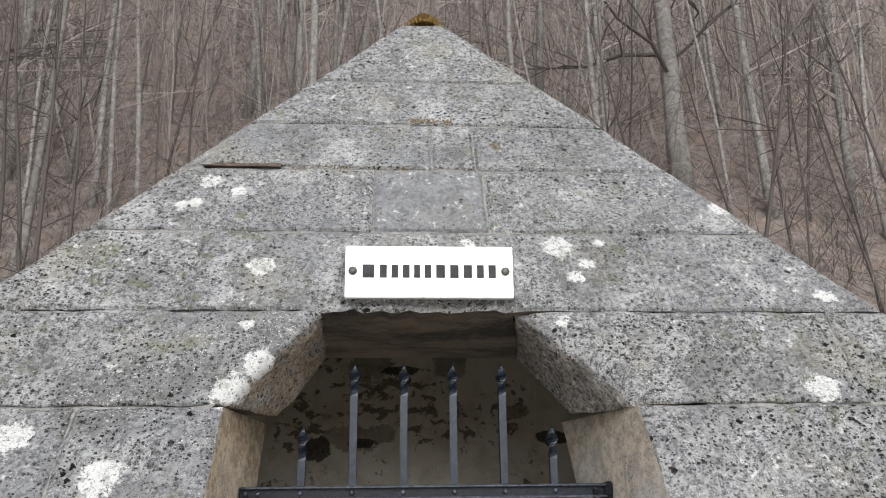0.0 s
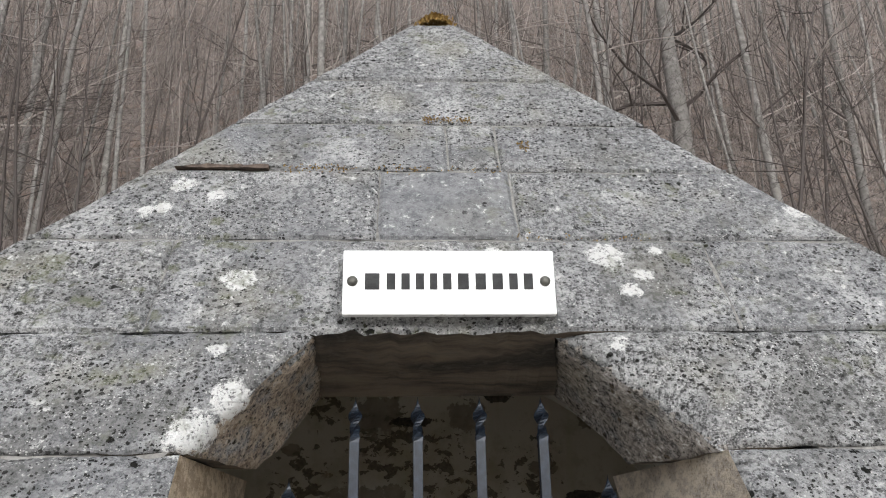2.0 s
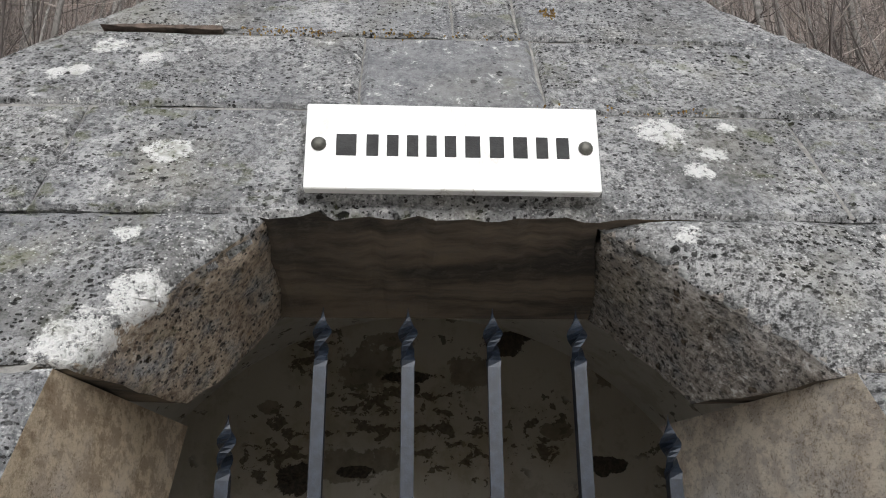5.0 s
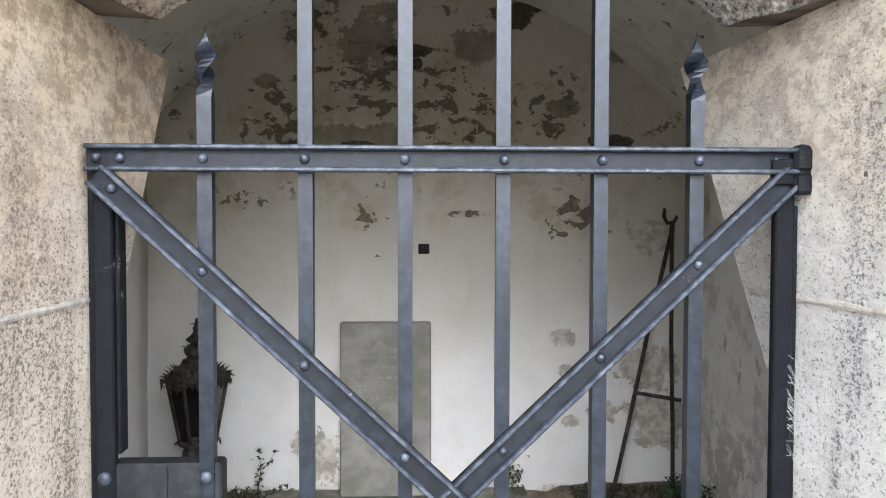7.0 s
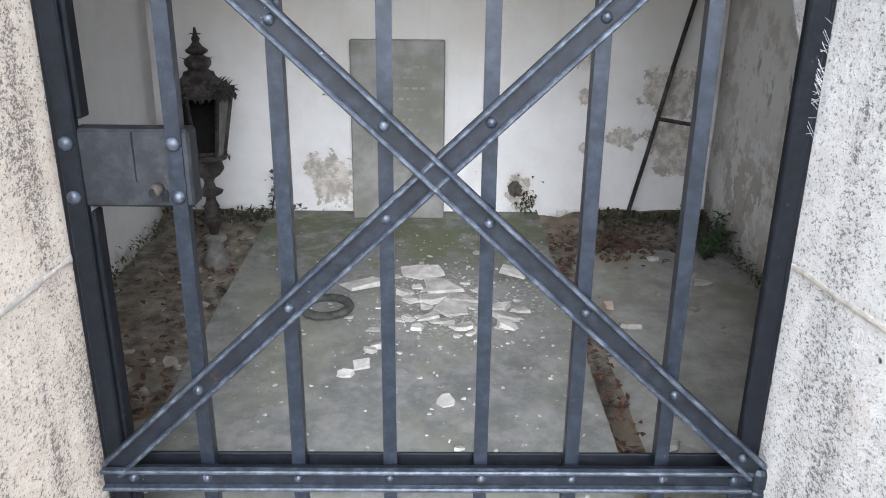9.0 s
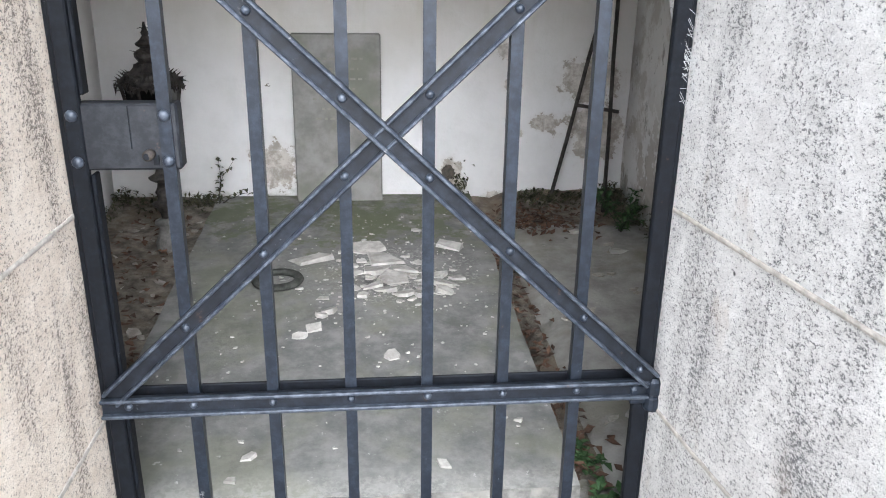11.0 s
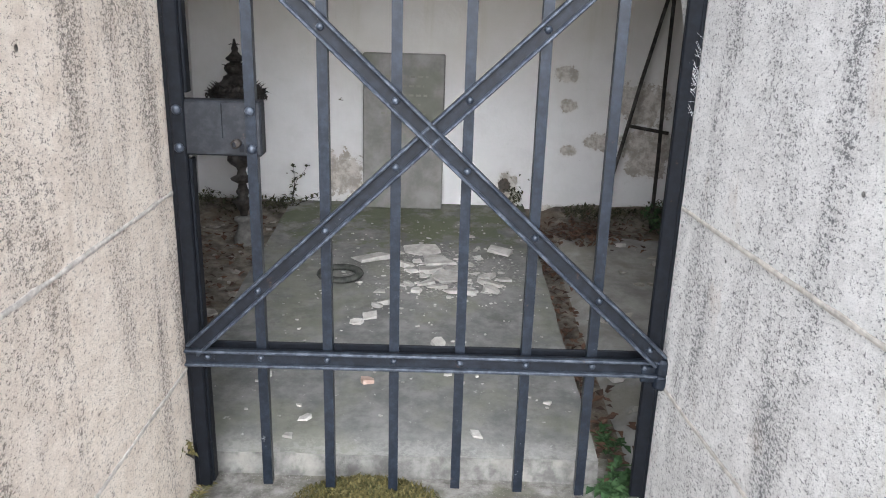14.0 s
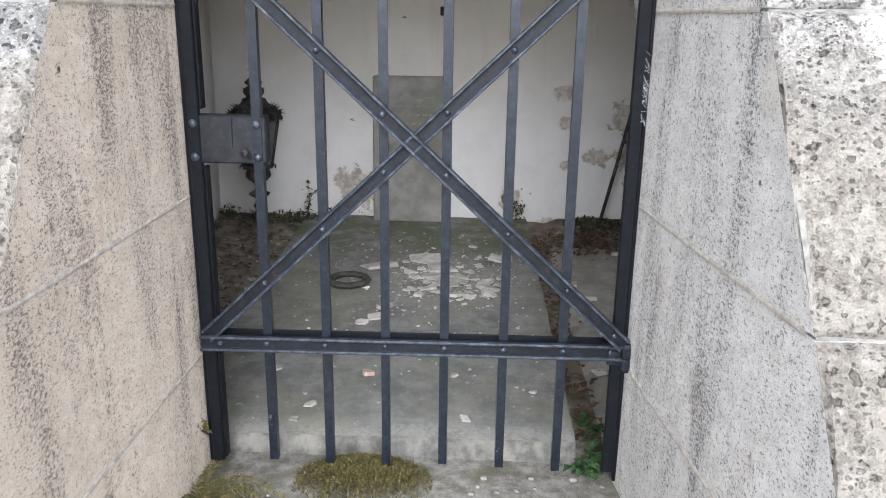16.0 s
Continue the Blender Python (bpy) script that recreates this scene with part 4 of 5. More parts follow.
big = [(-0.05, 1.61, 0.077), (-0.27, 1.49, 0.074), (0.01, 1.48, 0.08), (-0.01, 1.4, 0.056), (0.09, 1.38, 0.054), (0.06, 1.3, 0.058), (0.02, 1.23, 0.041), (0.09, 1.18, 0.039), (0.23, 1.25, 0.061), (-0.02, 1.26, 0.038), (0.22, 1.32, 0.039), (0.3, 1.59, 0.056), (-0.11, 1.44, 0.036), (-0.18, 1.06, 0.028), (-0.2, 1.02, 0.022), (0.03, 0.76, 0.027), (0.15, 1.18, 0.03), (0.24, 1.18, 0.037), (-0.06, 1.18, 0.022), (0.29, 1.3, 0.031)]
for k, (x, y, r) in enumerate(big):
    flake(x, y, r * 1.15, rng.uniform(0.009, 0.016), lift=0.005 * (k % 3))
for k in range(46):
    flake(rng.gauss(0.06, 0.16), rng.gauss(1.36, 0.16), rng.uniform(0.010, 0.03), 0.006)
for k in range(40):
    y = rng.uniform(0.3, 1.9)
    flake(rng.uniform(-0.62, 0.44), y, rng.uniform(0.004, 0.012), 0.004)
for x, y, r in ((-0.351, 0.288, 0.022), (0.14, 0.228, 0.024), (-0.38, 0.20, 0.018), (0.06, 0.55, 0.016), (0.10, 0.50, 0.018), (-0.50, 0.52, 0.022), (0.36, 0.40, 0.014), (-0.23, 0.95, 0.04), (-0.27, 0.90, 0.03)):
    flake(x, y, r, 0.008)
bm = bmesh.new()
chip(bm, (0, 0, 0), 0.028, 0.012, rng)
b = tagged(part("brick_chip", bm, BRICK), "small pale red brick fragment on the grave slab", "debris")
b.location = (-0.19, 0.50, slab_z(0.5) + 0.001)

bm = bmesh.new()
chip(bm, (0, 0, 0), 0.032, 0.014, rng)
b = tagged(part("brick_chip", bm, BRICK), "small orange brick fragment on the silty floor", "debris")
b.location = (0.62, 1.42, slab_z(1.42) - 0.035)
for x, y, r in ((0.66, 1.28, 0.045), (1.02, 1.62, 0.05), (0.62, 0.62, 0.035), (0.70, 0.46, 0.03), (0.88, 1.84, 0.03)):
    bm = bmesh.new()
    chip(bm, (0, 0, 0), r, 0.012, rng)
    b = tagged(part("plaster_flake", bm, FLAKE), "pale plaster shard lying on the silty floor", "debris", "plaster shards on the floor")
    b.location = (x, y, slab_z(y) - 0.036)

# crumbs of plaster, too many to count
bm = bmesh.new()
for k in range(380):
    c = rng.random() < 0.6
    y = min(2.0, max(0.25, rng.gauss(1.35, 0.25) if c else rng.uniform(0.3, 2.1)))
    x = min(0.44, max(-0.7, rng.gauss(0.05, 0.22) if c else rng.uniform(-0.68, 0.44)))
    chip(bm, (x, y, slab_z(y) + 0.001), rng.uniform(0.002, 0.007), 0.003, rng)
tagged(part("plaster_crumbs", bm, FLAKE), "scattered pale plaster crumbs", "debris", kind="stuff")

# rubble and leaves on the earth at both sides
bm = bmesh.new()
for k in range(160):
    right = rng.random() < 0.5
    x = rng.uniform(0.62, 1.18) if right else rng.uniform(-1.2, -0.78)
    y = rng.uniform(0.45, 2.2)
    chip(bm, (x, y, slab_z(y) - (0.055 if right else 0.06)), rng.uniform(0.008, 0.032), 0.012, rng)
tagged(part("rubble", bm, mottled("dusty_rubble", (0.24, 0.22, 0.19), (0.48, 0.45, 0.40), 20)), "dusty stone rubble on the earth", "rubble", kind="stuff")
bm = bmesh.new()
for k in range(950):
    s = rng.random()
    if s < 0.22:
        x, y = 0.475 + abs(rng.gauss(0, 0.05)), rng.uniform(0.1, 1.9)
    elif s < 0.6:
        x, y = rng.gauss(0.72, 0.14), rng.gauss(1.98, 0.10)
    else:
        x, y = rng.uniform(-1.15, -0.76), rng.uniform(0.3, 2.2)
    y = min(2.25, max(0.08, y))
    x = min(1.2, max(-1.2, x))
    if -0.78 < x < 0.48:
        continue
    blade(bm, Vector((x, y, slab_z(y) - 0.06 + rng.uniform(0, 0.03) + (0.02 if x > 0.6 else 0))), Vector((rng.uniform(-1, 1), rng.uniform(-1, 1), rng.uniform(-0.1, 0.3))), rng.uniform(0.02, 0.05), rng.uniform(0.012, 0.03), rng.uniform(-0.3, 0.4))
tagged(part("leaf_litter", bm, LITTER), "reddish brown dead leaves", "leaves", kind="stuff")

# weeds along the foot of the back wall
bm = bmesh.new()
for k in range(1300):
    right = rng.random() < 0.6
    x = rng.uniform(0.66, 1.2) if right else rng.uniform(-1.2, -0.76)
    y = 2.27 - abs(rng.gauss(0, 0.07))
    if rng.random() < 0.25:
        x, y = (1.20 - abs(rng.gauss(0, 0.03)), rng.uniform(1.5, 2.25)) if right else (-1.2 + abs(rng.gauss(0, 0.03)), rng.uniform(1.2, 2.25))
    z = slab_z(y) - 0.03 + rng.uniform(0, 0.045) + (0.05 * rng.random() if abs(x) > 1.1 else 0)
    blade(bm, Vector((x, y, z)), Vector((rng.uniform(-1, 1), rng.uniform(-1, 0.3), rng.uniform(0.1, 1))), rng.uniform(0.015, 0.045), rng.uniform(0.008, 0.018), 0.3)
for k in range(90):
    blade(bm, Vector((0.41 + rng.gauss(0, 0.025), 2.290 - abs(rng.gauss(0, 0.01)), 0.16 + rng.gauss(0, 0.04))), Vector((rng.uniform(-1, 1), -0.6, rng.uniform(-1, 0.6))), 0.022, 0.011, 0.3)
tagged(part("weeds", bm, DARK_LEAF), "dark weeds and moss at the foot of the plaster wall", "weeds", kind="stuff")


def sprig(name, label, base, stems, m, height, leaf, spread=0.5, seed=1):
    r = random.Random(seed)
    ob = thing(name, label, "plant", at=pose(*base))
    bs, bl = bmesh.new(), bmesh.new()
    for s in range(stems):
        a = r.uniform(0, 6.28)
        d = Vector((math.cos(a) * spread, math.sin(a) * spread - 0.1, 1))
        pts = [Vector((0, 0, 0))]
        for i in range(6):
            d = d + Vector((r.uniform(-0.25, 0.25), r.uniform(-0.25, 0.15), r.uniform(-0.3, 0.1)))
            pts.append(pts[-1] + d.normalized() * height / 6 * r.uniform(0.8, 1.1))
        tube(bs, pts, [0.003 - 0.0004 * i for i in range(7)], 4)
        for p in pts[1:]:
            for k in range(3):
                blade(bl, p, Vector((r.uniform(-1, 1), r.uniform(-1, 0.6), r.uniform(-0.3, 0.8))), leaf * r.uniform(0.6, 1.2), leaf * 0.6, 0.3)
    part("stem", bs, CAST, ob)
    tagged(part("leaf", bl, m, ob), kind="stuff")
    return ob


sprig("weed", "sparse dark weed against the white wall", (-0.74, 2.22, 0.08), 4, DARK_LEAF, 0.26, 0.03, 0.35, 2)
for k, (x, y) in enumerate(((1.10, 1.85), (1.17, 1.99), (1.12, 2.10))):
    sprig("ivy_plant", "dark green ivy climbing at the foot of the plaster wall", (x, y, slab_z(y) - 0.05), 6, IVY, 0.20 - 0.03 * k, 0.035, 0.45, 31 + k)
sprig("weed", "small dark weed at the foot of the back wall", (0.78, 2.2, 0.05), 4, DARK_LEAF, 0.10, 0.03, 0.8, 41)
sprig("ivy_plant", "small green ivy beside the grave slab", (0.515, 0.10, -0.075), 6, IVY, 0.08, 0.042, 1.3, 5)
sprig("ivy_plant", "small green ivy beside the grave slab", (0.52, 0.30, -0.075), 4, IVY, 0.06, 0.036, 1.4, 8)
sprig("weed", "tuft of weed growing in the joint of the jamb", (-0.572, -0.01, 0.07), 5, FERN, 0.10, 0.02, 0.6, 12)


def frond_fern(base, count, length, seed, m=None, label="yellow-green fern growing at the foot of the jamb"):
    r = random.Random(seed)
    ob = thing("fern", label, "fern", at=pose(*base))
    for f in range(count):
        bm = bmesh.new()
        a = r.uniform(0, 6.28)
        d = Vector((math.cos(a) * 0.55, math.sin(a) * 0.5, 1.3))
        p = Vector((0, 0, 0))
        L = length * r.uniform(0.6, 1.1)
        for i in range(16):
            d = (d + Vector((math.cos(a) * 0.06, math.sin(a) * 0.06, -0.13))).normalized()
            nxt = p + d * L / 16
            side = d.cross(Vector((0, 0, 1))).normalized()
            w = L * 0.14 * math.sin(math.pi * (i + 1.5) / 18)
            for s in (1, -1):
                blade(bm, nxt, side * s + d * 0.6, w, L * 0.032, 0.2)
            tube(bm, [p, nxt], 0.0012, 3, False)
            p = nxt
        part("frond", bm, m or FERN, ob)
    return ob


frond_fern((-0.560, -0.13, -0.075), 30, 0.25, 3)
frond_fern((-0.562, -0.19, -0.075), 18, 0.20, 6)
frond_fern((0.98, 2.15, 0.04), 6, 0.16, 7, DARK_LEAF, "small dark fern at the foot of the back wall")
frond_fern((1.12, 2.05, 0.04), 6, 0.13, 9, DARK_LEAF, "small dark fern at the foot of the back wall")

# moss cushion in front of the gate
bm = bmesh.new()
for k in range(9000):
    u, v = rng.gauss(0, 0.42), rng.gauss(0, 0.42)
    if u * u + v * v > 1 + 0.3 * noise.noise(Vector((u * 3, v * 3, 1))):
        continue
    x, y = -0.145 + 0.20 * u, -0.005 + 0.125 * v
    z = -0.073 + 0.045 * max(0, 1 - u * u - v * v) + 0.008 * rng.random()
    blade(bm, Vector((x, y, z)), Vector((rng.uniform(-0.7, 0.7), rng.uniform(-0.9, 0.5), 1)), rng.uniform(0.008, 0.020), rng.uniform(0.003, 0.006), 0.3)
tagged(part("moss_cushion", bm, MOSS), "olive green moss cushion before the gate", "moss", kind="stuff")
bm = bmesh.new()
for k in range(1600):
    u, v = rng.gauss(0, 0.45), rng.gauss(0, 0.45)
    x, y = 0.025 + 0.075 * u, 0.93 + 0.06 * v
    z = 3.612 + 0.06 * max(0, 1 - (u * u + v * v) * 0.7) + 0.02 * noise.noise(Vector((u * 4, v * 4, 0)))
    blade(bm, Vector((x, y, z)), Vector((rng.uniform(-1, 1), rng.uniform(-1, 1), 0.8)), rng.uniform(0.012, 0.03), 0.007, 0.3)
tagged(part("moss_tuft", bm, RED_MOSS), "rusty yellow moss tuft on the peak of the tomb", "moss", kind="stuff")

# pebbles on the threshold
for k in range(22):
    bm = bmesh.new()
    r = rng.uniform(0.003, 0.008) if k > 4 else rng.uniform(0.009, 0.013)
    bmesh.ops.create_icosphere(bm, subdivisions=1, radius=r)
    for v in bm.verts:
        v.co = Vector((v.co.x * 1.2, v.co.y, v.co.z * 0.6)) * rng.uniform(0.8, 1.15)
    x, y = (rng.uniform(0.1, 0.53), rng.uniform(-0.06, 0.08)) if k < 15 else (rng.uniform(-0.5, 0.1), rng.uniform(-0.12, 0.06))
    ob = tagged(part("pebble", bm, PEBBLE, smooth=True), "small whitish stone on the threshold", "pebble", "pebbles on the threshold")
    ob.location = (x, y, hill(x, y) + r * 0.4)

# cobweb between jamb and gate
bm = bmesh.new()
r = random.Random(77)
for k in range(34):
    z = r.gauss(1.03, 0.035)
    a = Vector((0.544, r.uniform(-0.004, 0.0), z))
    b = Vector((0.566, r.uniform(-0.03, -0.01), z + r.uniform(-0.04, 0.04)))
    tube(bm, [a, a.lerp(b, 0.5) + Vector((0, 0, -0.006)), b], 0.0003, 3, False)
tagged(part("cobweb", bm, WEB), "torn white cobweb on the gate stile", "cobweb", kind="stuff")

# moss and lichen tufts in the upper joints
bm = bmesh.new()
for x0, x1, z, count in ((-0.50, -0.25, 2.612, 70), (-0.05, 0.12, 2.890, 150), (0.27, 0.31, 2.74, 40), (-0.2, 0.2, 2.612, 50), (0.2, 0.6, 2.30, 30)):
    for k in range(count):
        x = rng.uniform(x0, x1)
        zz = z + rng.gauss(0, 0.011)
        blade(bm, Vector((x, face_y(zz) - 0.002, zz)), Vector((rng.uniform(-1, 1), -0.8, rng.uniform(-0.4, 0.9))), rng.uniform(0.005, 0.011), 0.006, 0.3)
tagged(part("joint_moss", bm, RED_MOSS), "rusty moss growing in the joints of the tomb", "moss", kind="stuff")

# ---- wooded hillside ----
def tree_mesh(seed, height, radius, limbs, twigs):
    """A bare tree: one tapered trunk, forking limbs, fine twigs."""
    r = random.Random(seed)
    bt, bl = bmesh.new(), bmesh.new()
    lean = Vector((r.uniform(-0.07, 0.07), r.uniform(-0.06, 0.06), 1))
    pts, p = [], Vector((0, 0, -0.4))
    n = 9
    for i in range(n + 1):
        pts.append(p.copy())
        lean = (lean + Vector((r.uniform(-0.06, 0.06), r.uniform(-0.06, 0.06), 0.07))).normalized()
        p = p + lean * height / n
    tube(bt, pts, [radius * (1.25 if i == 0 else 1.0 - 0.085 * i) for i in range(n + 1)], 8)

    def grow(p, d, length, rad, depth):
        q = [p]
        for i in range(4):
            d = (d + Vector((r.uniform(-0.42, 0.42), r.uniform(-0.42, 0.42), r.uniform(-0.15, 0.28)))).normalized()
            q.append(q[-1] + d * length / 4)
        tube(bl, q, [rad, rad * 0.8, rad * 0.6, rad * 0.42, rad * 0.22], 4 if depth else 5, False)
        if depth < 2:
            for i in range(twigs if depth else twigs + 1):
                s = q[r.randint(1, 4)]
                e = (d + Vector((r.uniform(-1, 1), r.uniform(-1, 1), r.uniform(-0.4, 0.8)))).normalized()
                grow(s, e, length * r.uniform(0.35, 0.6), rad * 0.45, depth + 1)

    for k in range(limbs):
        h = r.uniform(0.18, 1.0)
        i = min(n - 1, int(h * n))
        s = pts[i].lerp(pts[i + 1], r.random())
        a = r.uniform(0, 6.28)
        grow(s, Vector((math.cos(a), math.sin(a), r.uniform(0.1, 0.8))), height * r.uniform(0.12, 0.27), radius * (0.26 - 0.14 * h), 0)
    return bt, bl


kinds = []
for s, (hgt, rad, limbs, tw) in enumerate(((15, 0.085, 14, 3), (16, 0.12, 16, 3), (12, 0.05, 14, 3), (9, 0.03, 14, 3), (14, 0.065, 14, 3))):
    bt, bl = tree_mesh(40 + s, hgt, rad, limbs, tw)
    top = tagged(new("tree"), "bare grey-brown woodland tree on the hillside", "tree", "woodland trees")
    part("trunk", bt, BARK, top, smooth=True)
    part("crown", bl, TWIG, top)
    kinds.append(top)
r = random.Random(11)
spots = []
while len(spots) < 210:
    y = 11 + 42 * r.random() ** 1.1
    x = r.uniform(-0.85, 0.85) * (y + 6)
    if all((x - a) ** 2 + (y - b) ** 2 > 0.9 for a, b in spots):
        spots.append((x, y))
for k, (x, y) in enumerate(spots):
    m = pose(x, y, hill(x, y), 0, 0, r.uniform(0, 360))
    kind = kinds[k % 5] if k > 4 else None
    if k < 5:
        kinds[k].matrix_basis = m
    else:
        copy_thing(kind, m)
# slender pale stems close behind the tomb
near = [(10.5, 13.0, 4, 6), (7.36, 13.5, 2, 1), (-7.2, 12.0, 2, -2), (-5.86, 13.0, 4, 0), (-7.64, 15.0, 2, 1), (-3.7, 17.0, 4, 0), (12.5, 18.0, 0, -5), (-9.4, 14.0, 3, 3), (4.2, 15.5, 3, -3), (8.9, 15.5, 3, 4), (-2.6, 15.0, 3, 2), (2.0, 17.0, 2, -2)]
for x, y, k, tilt in near:
    copy_thing(kinds[k], pose(x, y, hill(x, y), r.uniform(-2, 2), tilt, r.uniform(0, 360)))
# one stout grey trunk
bt, bl = tree_mesh(67, 17, 0.27, 16, 4)
stout = tagged(new("tree"), "stout grey leafless tree with broken side branches", "tree", "woodland trees")
part("trunk", bt, BARK, stout, smooth=True)
part("crown", bl, DARK_TWIG, stout)
stout.matrix_basis = pose(6.7, 14.5, hill(6.7, 14.5), 0, -1, 40)

# dark saplings with many thin crooked branches
made = []
for seed, hgt, rad, limbs, tw in ((91, 8, 0.045, 22, 4), (92, 6.5, 0.035, 20, 3)):
    bt, bl = tree_mesh(seed, hgt, rad, limbs, tw)
    sapling = tagged(new("sapling"), "thin dark leafless sapling on the hillside", "tree", "dark saplings")
    part("trunk", bt, DARK_TWIG, sapling, smooth=True)
    part("crown", bl, DARK_TWIG, sapling)
    made.append(sapling)
places = [(-5.2, 9.6), (-3.6, 10.5), (-7.0, 11.2), (-1.6, 12.5), (1.7, 12.2), (3.2, 10.2), (4.6, 9.4), (6.3, 10.6), (7.8, 11.8), (-8.6, 13.0), (2.4, 14.5), (-2.8, 14.2), (9.2, 13.6), (5.6, 15.2), (-5.6, 15.6), (0.6, 16.2), (-6.2, 10.4), (8.4, 10.4), (10.4, 12.2), (-10.2, 12.4), (4.4, 7.6), (5.9, 8.2), (-4.6, 7.8), (7.6, 8.8), (3.0, 8.4), (-2.6, 8.8)]
for k, (x, y) in enumerate(places):
    m = pose(x, y, hill(x, y), r.uniform(-10, 10), r.uniform(-10, 10), r.uniform(0, 360))
    if k < 2:
        made[k].matrix_basis = m
    else:
        copy_thing(made[k % 2], m)

# brushwood: thin bare stems without number
verts, faces = [], []
rr = np.random.RandomState(5)


def twig(p, d, length, rad, segs=4, bend=0.16):
    """A thin three-sided bent stem, added to the joined brushwood; returns the points along it."""
    base = len(verts)
    side = np.cross(d, (0.3, 0.9, 0.1))
    side /= np.linalg.norm(side) + 1e-6
    up = np.cross(side, d)
    way = [p]
    turns = rr.normal(0, bend, (segs + 1, 3))
    for i in range(segs + 1):
        w = rad * (1 - 0.75 * i / segs)
        for ca, sa in ((1.0, 0.0), (-0.5, 0.866), (-0.5, -0.866)):
            verts.append(tuple(p + w * (ca * side + sa * up)))
        d = d + turns[i]
        d = d / math.sqrt(d @ d)
        p = p + d * length / segs
        way.append(p)
    for i in range(segs):
        for a in range(3):
            b = (a + 1) % 3
            faces.append((base + 3 * i + a, base + 3 * i + b, base + 3 * i + 3 + b, base + 3 * i + 3 + a))
    return way


# far poles, upright
for k in range(1500):
    y = 14 + 44 * rr.rand()
    x = (rr.rand() * 2 - 1) * 0.8 * (y + 6)
    twig(np.array((x, y, hill(x, y) - 0.05)), np.array((rr.normal(0, 0.13), rr.normal(0, 0.13), 1.0)), rr.uniform(4, 11), rr.uniform(0.012, 0.04), 5, 0.10)
# shrubs: a few curved stems from one foot, each with side twigs
for k in range(4200):
    y = 7.6 + 32 * rr.rand() ** 1.3
    x = (rr.rand() * 2 - 1) * 0.8 * (y + 6)
    foot = np.array((x, y, hill(x, y) - 0.05))
    size = rr.uniform(0.7, 2.6)
    for i in range(rr.randint(2, 5)):
        rad = rr.uniform(0.004, 0.010) * (0.7 + y / 26)
        way = twig(foot, np.array((rr.normal(0, 0.5), rr.normal(0, 0.5), 1.0)), size * rr.uniform(0.7, 1.2), rad, 5, 0.26)
        for q in way[2:5]:
            if rr.rand() < 0.8:
                twig(q, np.array((rr.normal(0, 0.8), rr.normal(0, 0.8), 0.6)), size * rr.uniform(0.2, 0.5), rad * 0.6, 3, 0.30)
me = bpy.data.meshes.new("brushwood")
me.from_pydata(verts, [], faces)
me.materials.append(TWIG)
tagged(new("brushwood", me), "dense bare brown brushwood on the hillside", "brushwood", kind="stuff")

# ---- masonry of the tomb, block by block ----
def course_block(outline, depth, seed, grid=0.05, reveal=None, soft=0.012, end=None):
    """A stone of the sloping front: outline in x and height, carried back by depth (a number or a function of x and height)."""
    bm = bmesh.new()
    f = bm.faces.new([bm.verts.new((x, 0, z)) for x, z in outline])
    xs, zs = [p[0] for p in outline], [p[1] for p in outline]
    for axis, lo, hi in ((0, min(xs), max(xs)), (2, min(zs), max(zs))):
        k = max(2, int((hi - lo) / grid))
        cuts = [lo + 0.012] + [lo + (hi - lo) * s / k for s in range(1, k)] + [hi - 0.012]
        for c in cuts:
            co, no = Vector((0, 0, 0)), Vector((0, 0, 0))
            co[axis], no[axis] = c, 1
            bmesh.ops.bisect_plane(bm, geom=bm.verts[:] + bm.edges[:] + bm.faces[:], plane_co=co, plane_no=no)
    rim = {v for e in bm.edges if e.is_boundary for v in e.verts}
    order = [e for e in bm.edges if e.is_boundary]
    back = {}
    for v in bm.verts:
        x, z = v.co.x, v.co.z
        d = depth(x, z) if callable(depth) else depth
        yb = face_y(z) + d
        if reveal is not None and x < 0 and x > xl(z) - 0.01:
            x = xl(z, yb)
        elif reveal is not None and x > 0 and x < xr(z) + 0.01:
            x = xr(z, yb)
        back[v] = Vector((x, yb, z))
        x = v.co.x
        if end and v in rim:
            back[v] = end(x, z) or back[v]
        bumpy = 0.007 * noise.noise(Vector((x * 6, z * 6, seed))) + 0.005 * noise.noise(Vector((x * 21, z * 21, seed + 3)))
        v.co.y = face_y(z) + bumpy + (soft + 0.004 * noise.noise(Vector((x * 30, z * 30, 7))) if v in rim else 0.0)
        if v in rim:
            v.co.z += 0.005 * noise.noise(Vector((x * 15, z * 15, seed)))
            if reveal is None or abs(x) > 0.72:
                v.co.x += 0.005 * noise.noise(Vector((x * 15, z * 15, seed + 9)))
    rings = [{v: v for v in rim}]
    steps = (0.04, 0.35, 0.68, 1.0) if reveal is not None else ((0.03, 0.1, 0.25, 0.4, 0.55, 0.7, 0.85, 1.0) if end else (1.0,))
    for s in steps:
        rings.append({v: bm.verts.new(v.co.lerp(back[v], s) if s < 1 else back[v]) for v in rim})
        if end:
            for w in rings[-1].values():
                w.co += 0.012 * noise.noise_vector(w.co * 9) + 0.005 * noise.noise_vector(w.co * 30)
    for a, b in zip(rings, rings[1:]):
        for e in order:
            p, q = e.verts
            face = bm.faces.new((a[p], a[q], b[q], b[p]))
            if reveal is not None and abs(p.co.x - q.co.x) < 0.06 and abs(p.co.x) < 0.72:
                face.material_index = reveal
    bmesh.ops.recalc_face_normals(bm, faces=bm.faces[:])
    return bm


front = tagged(new("wall_front"), "sloping front of pitted grey conglomerate blocks with pale lichen", "wall", kind="structure")
G = 0.0025


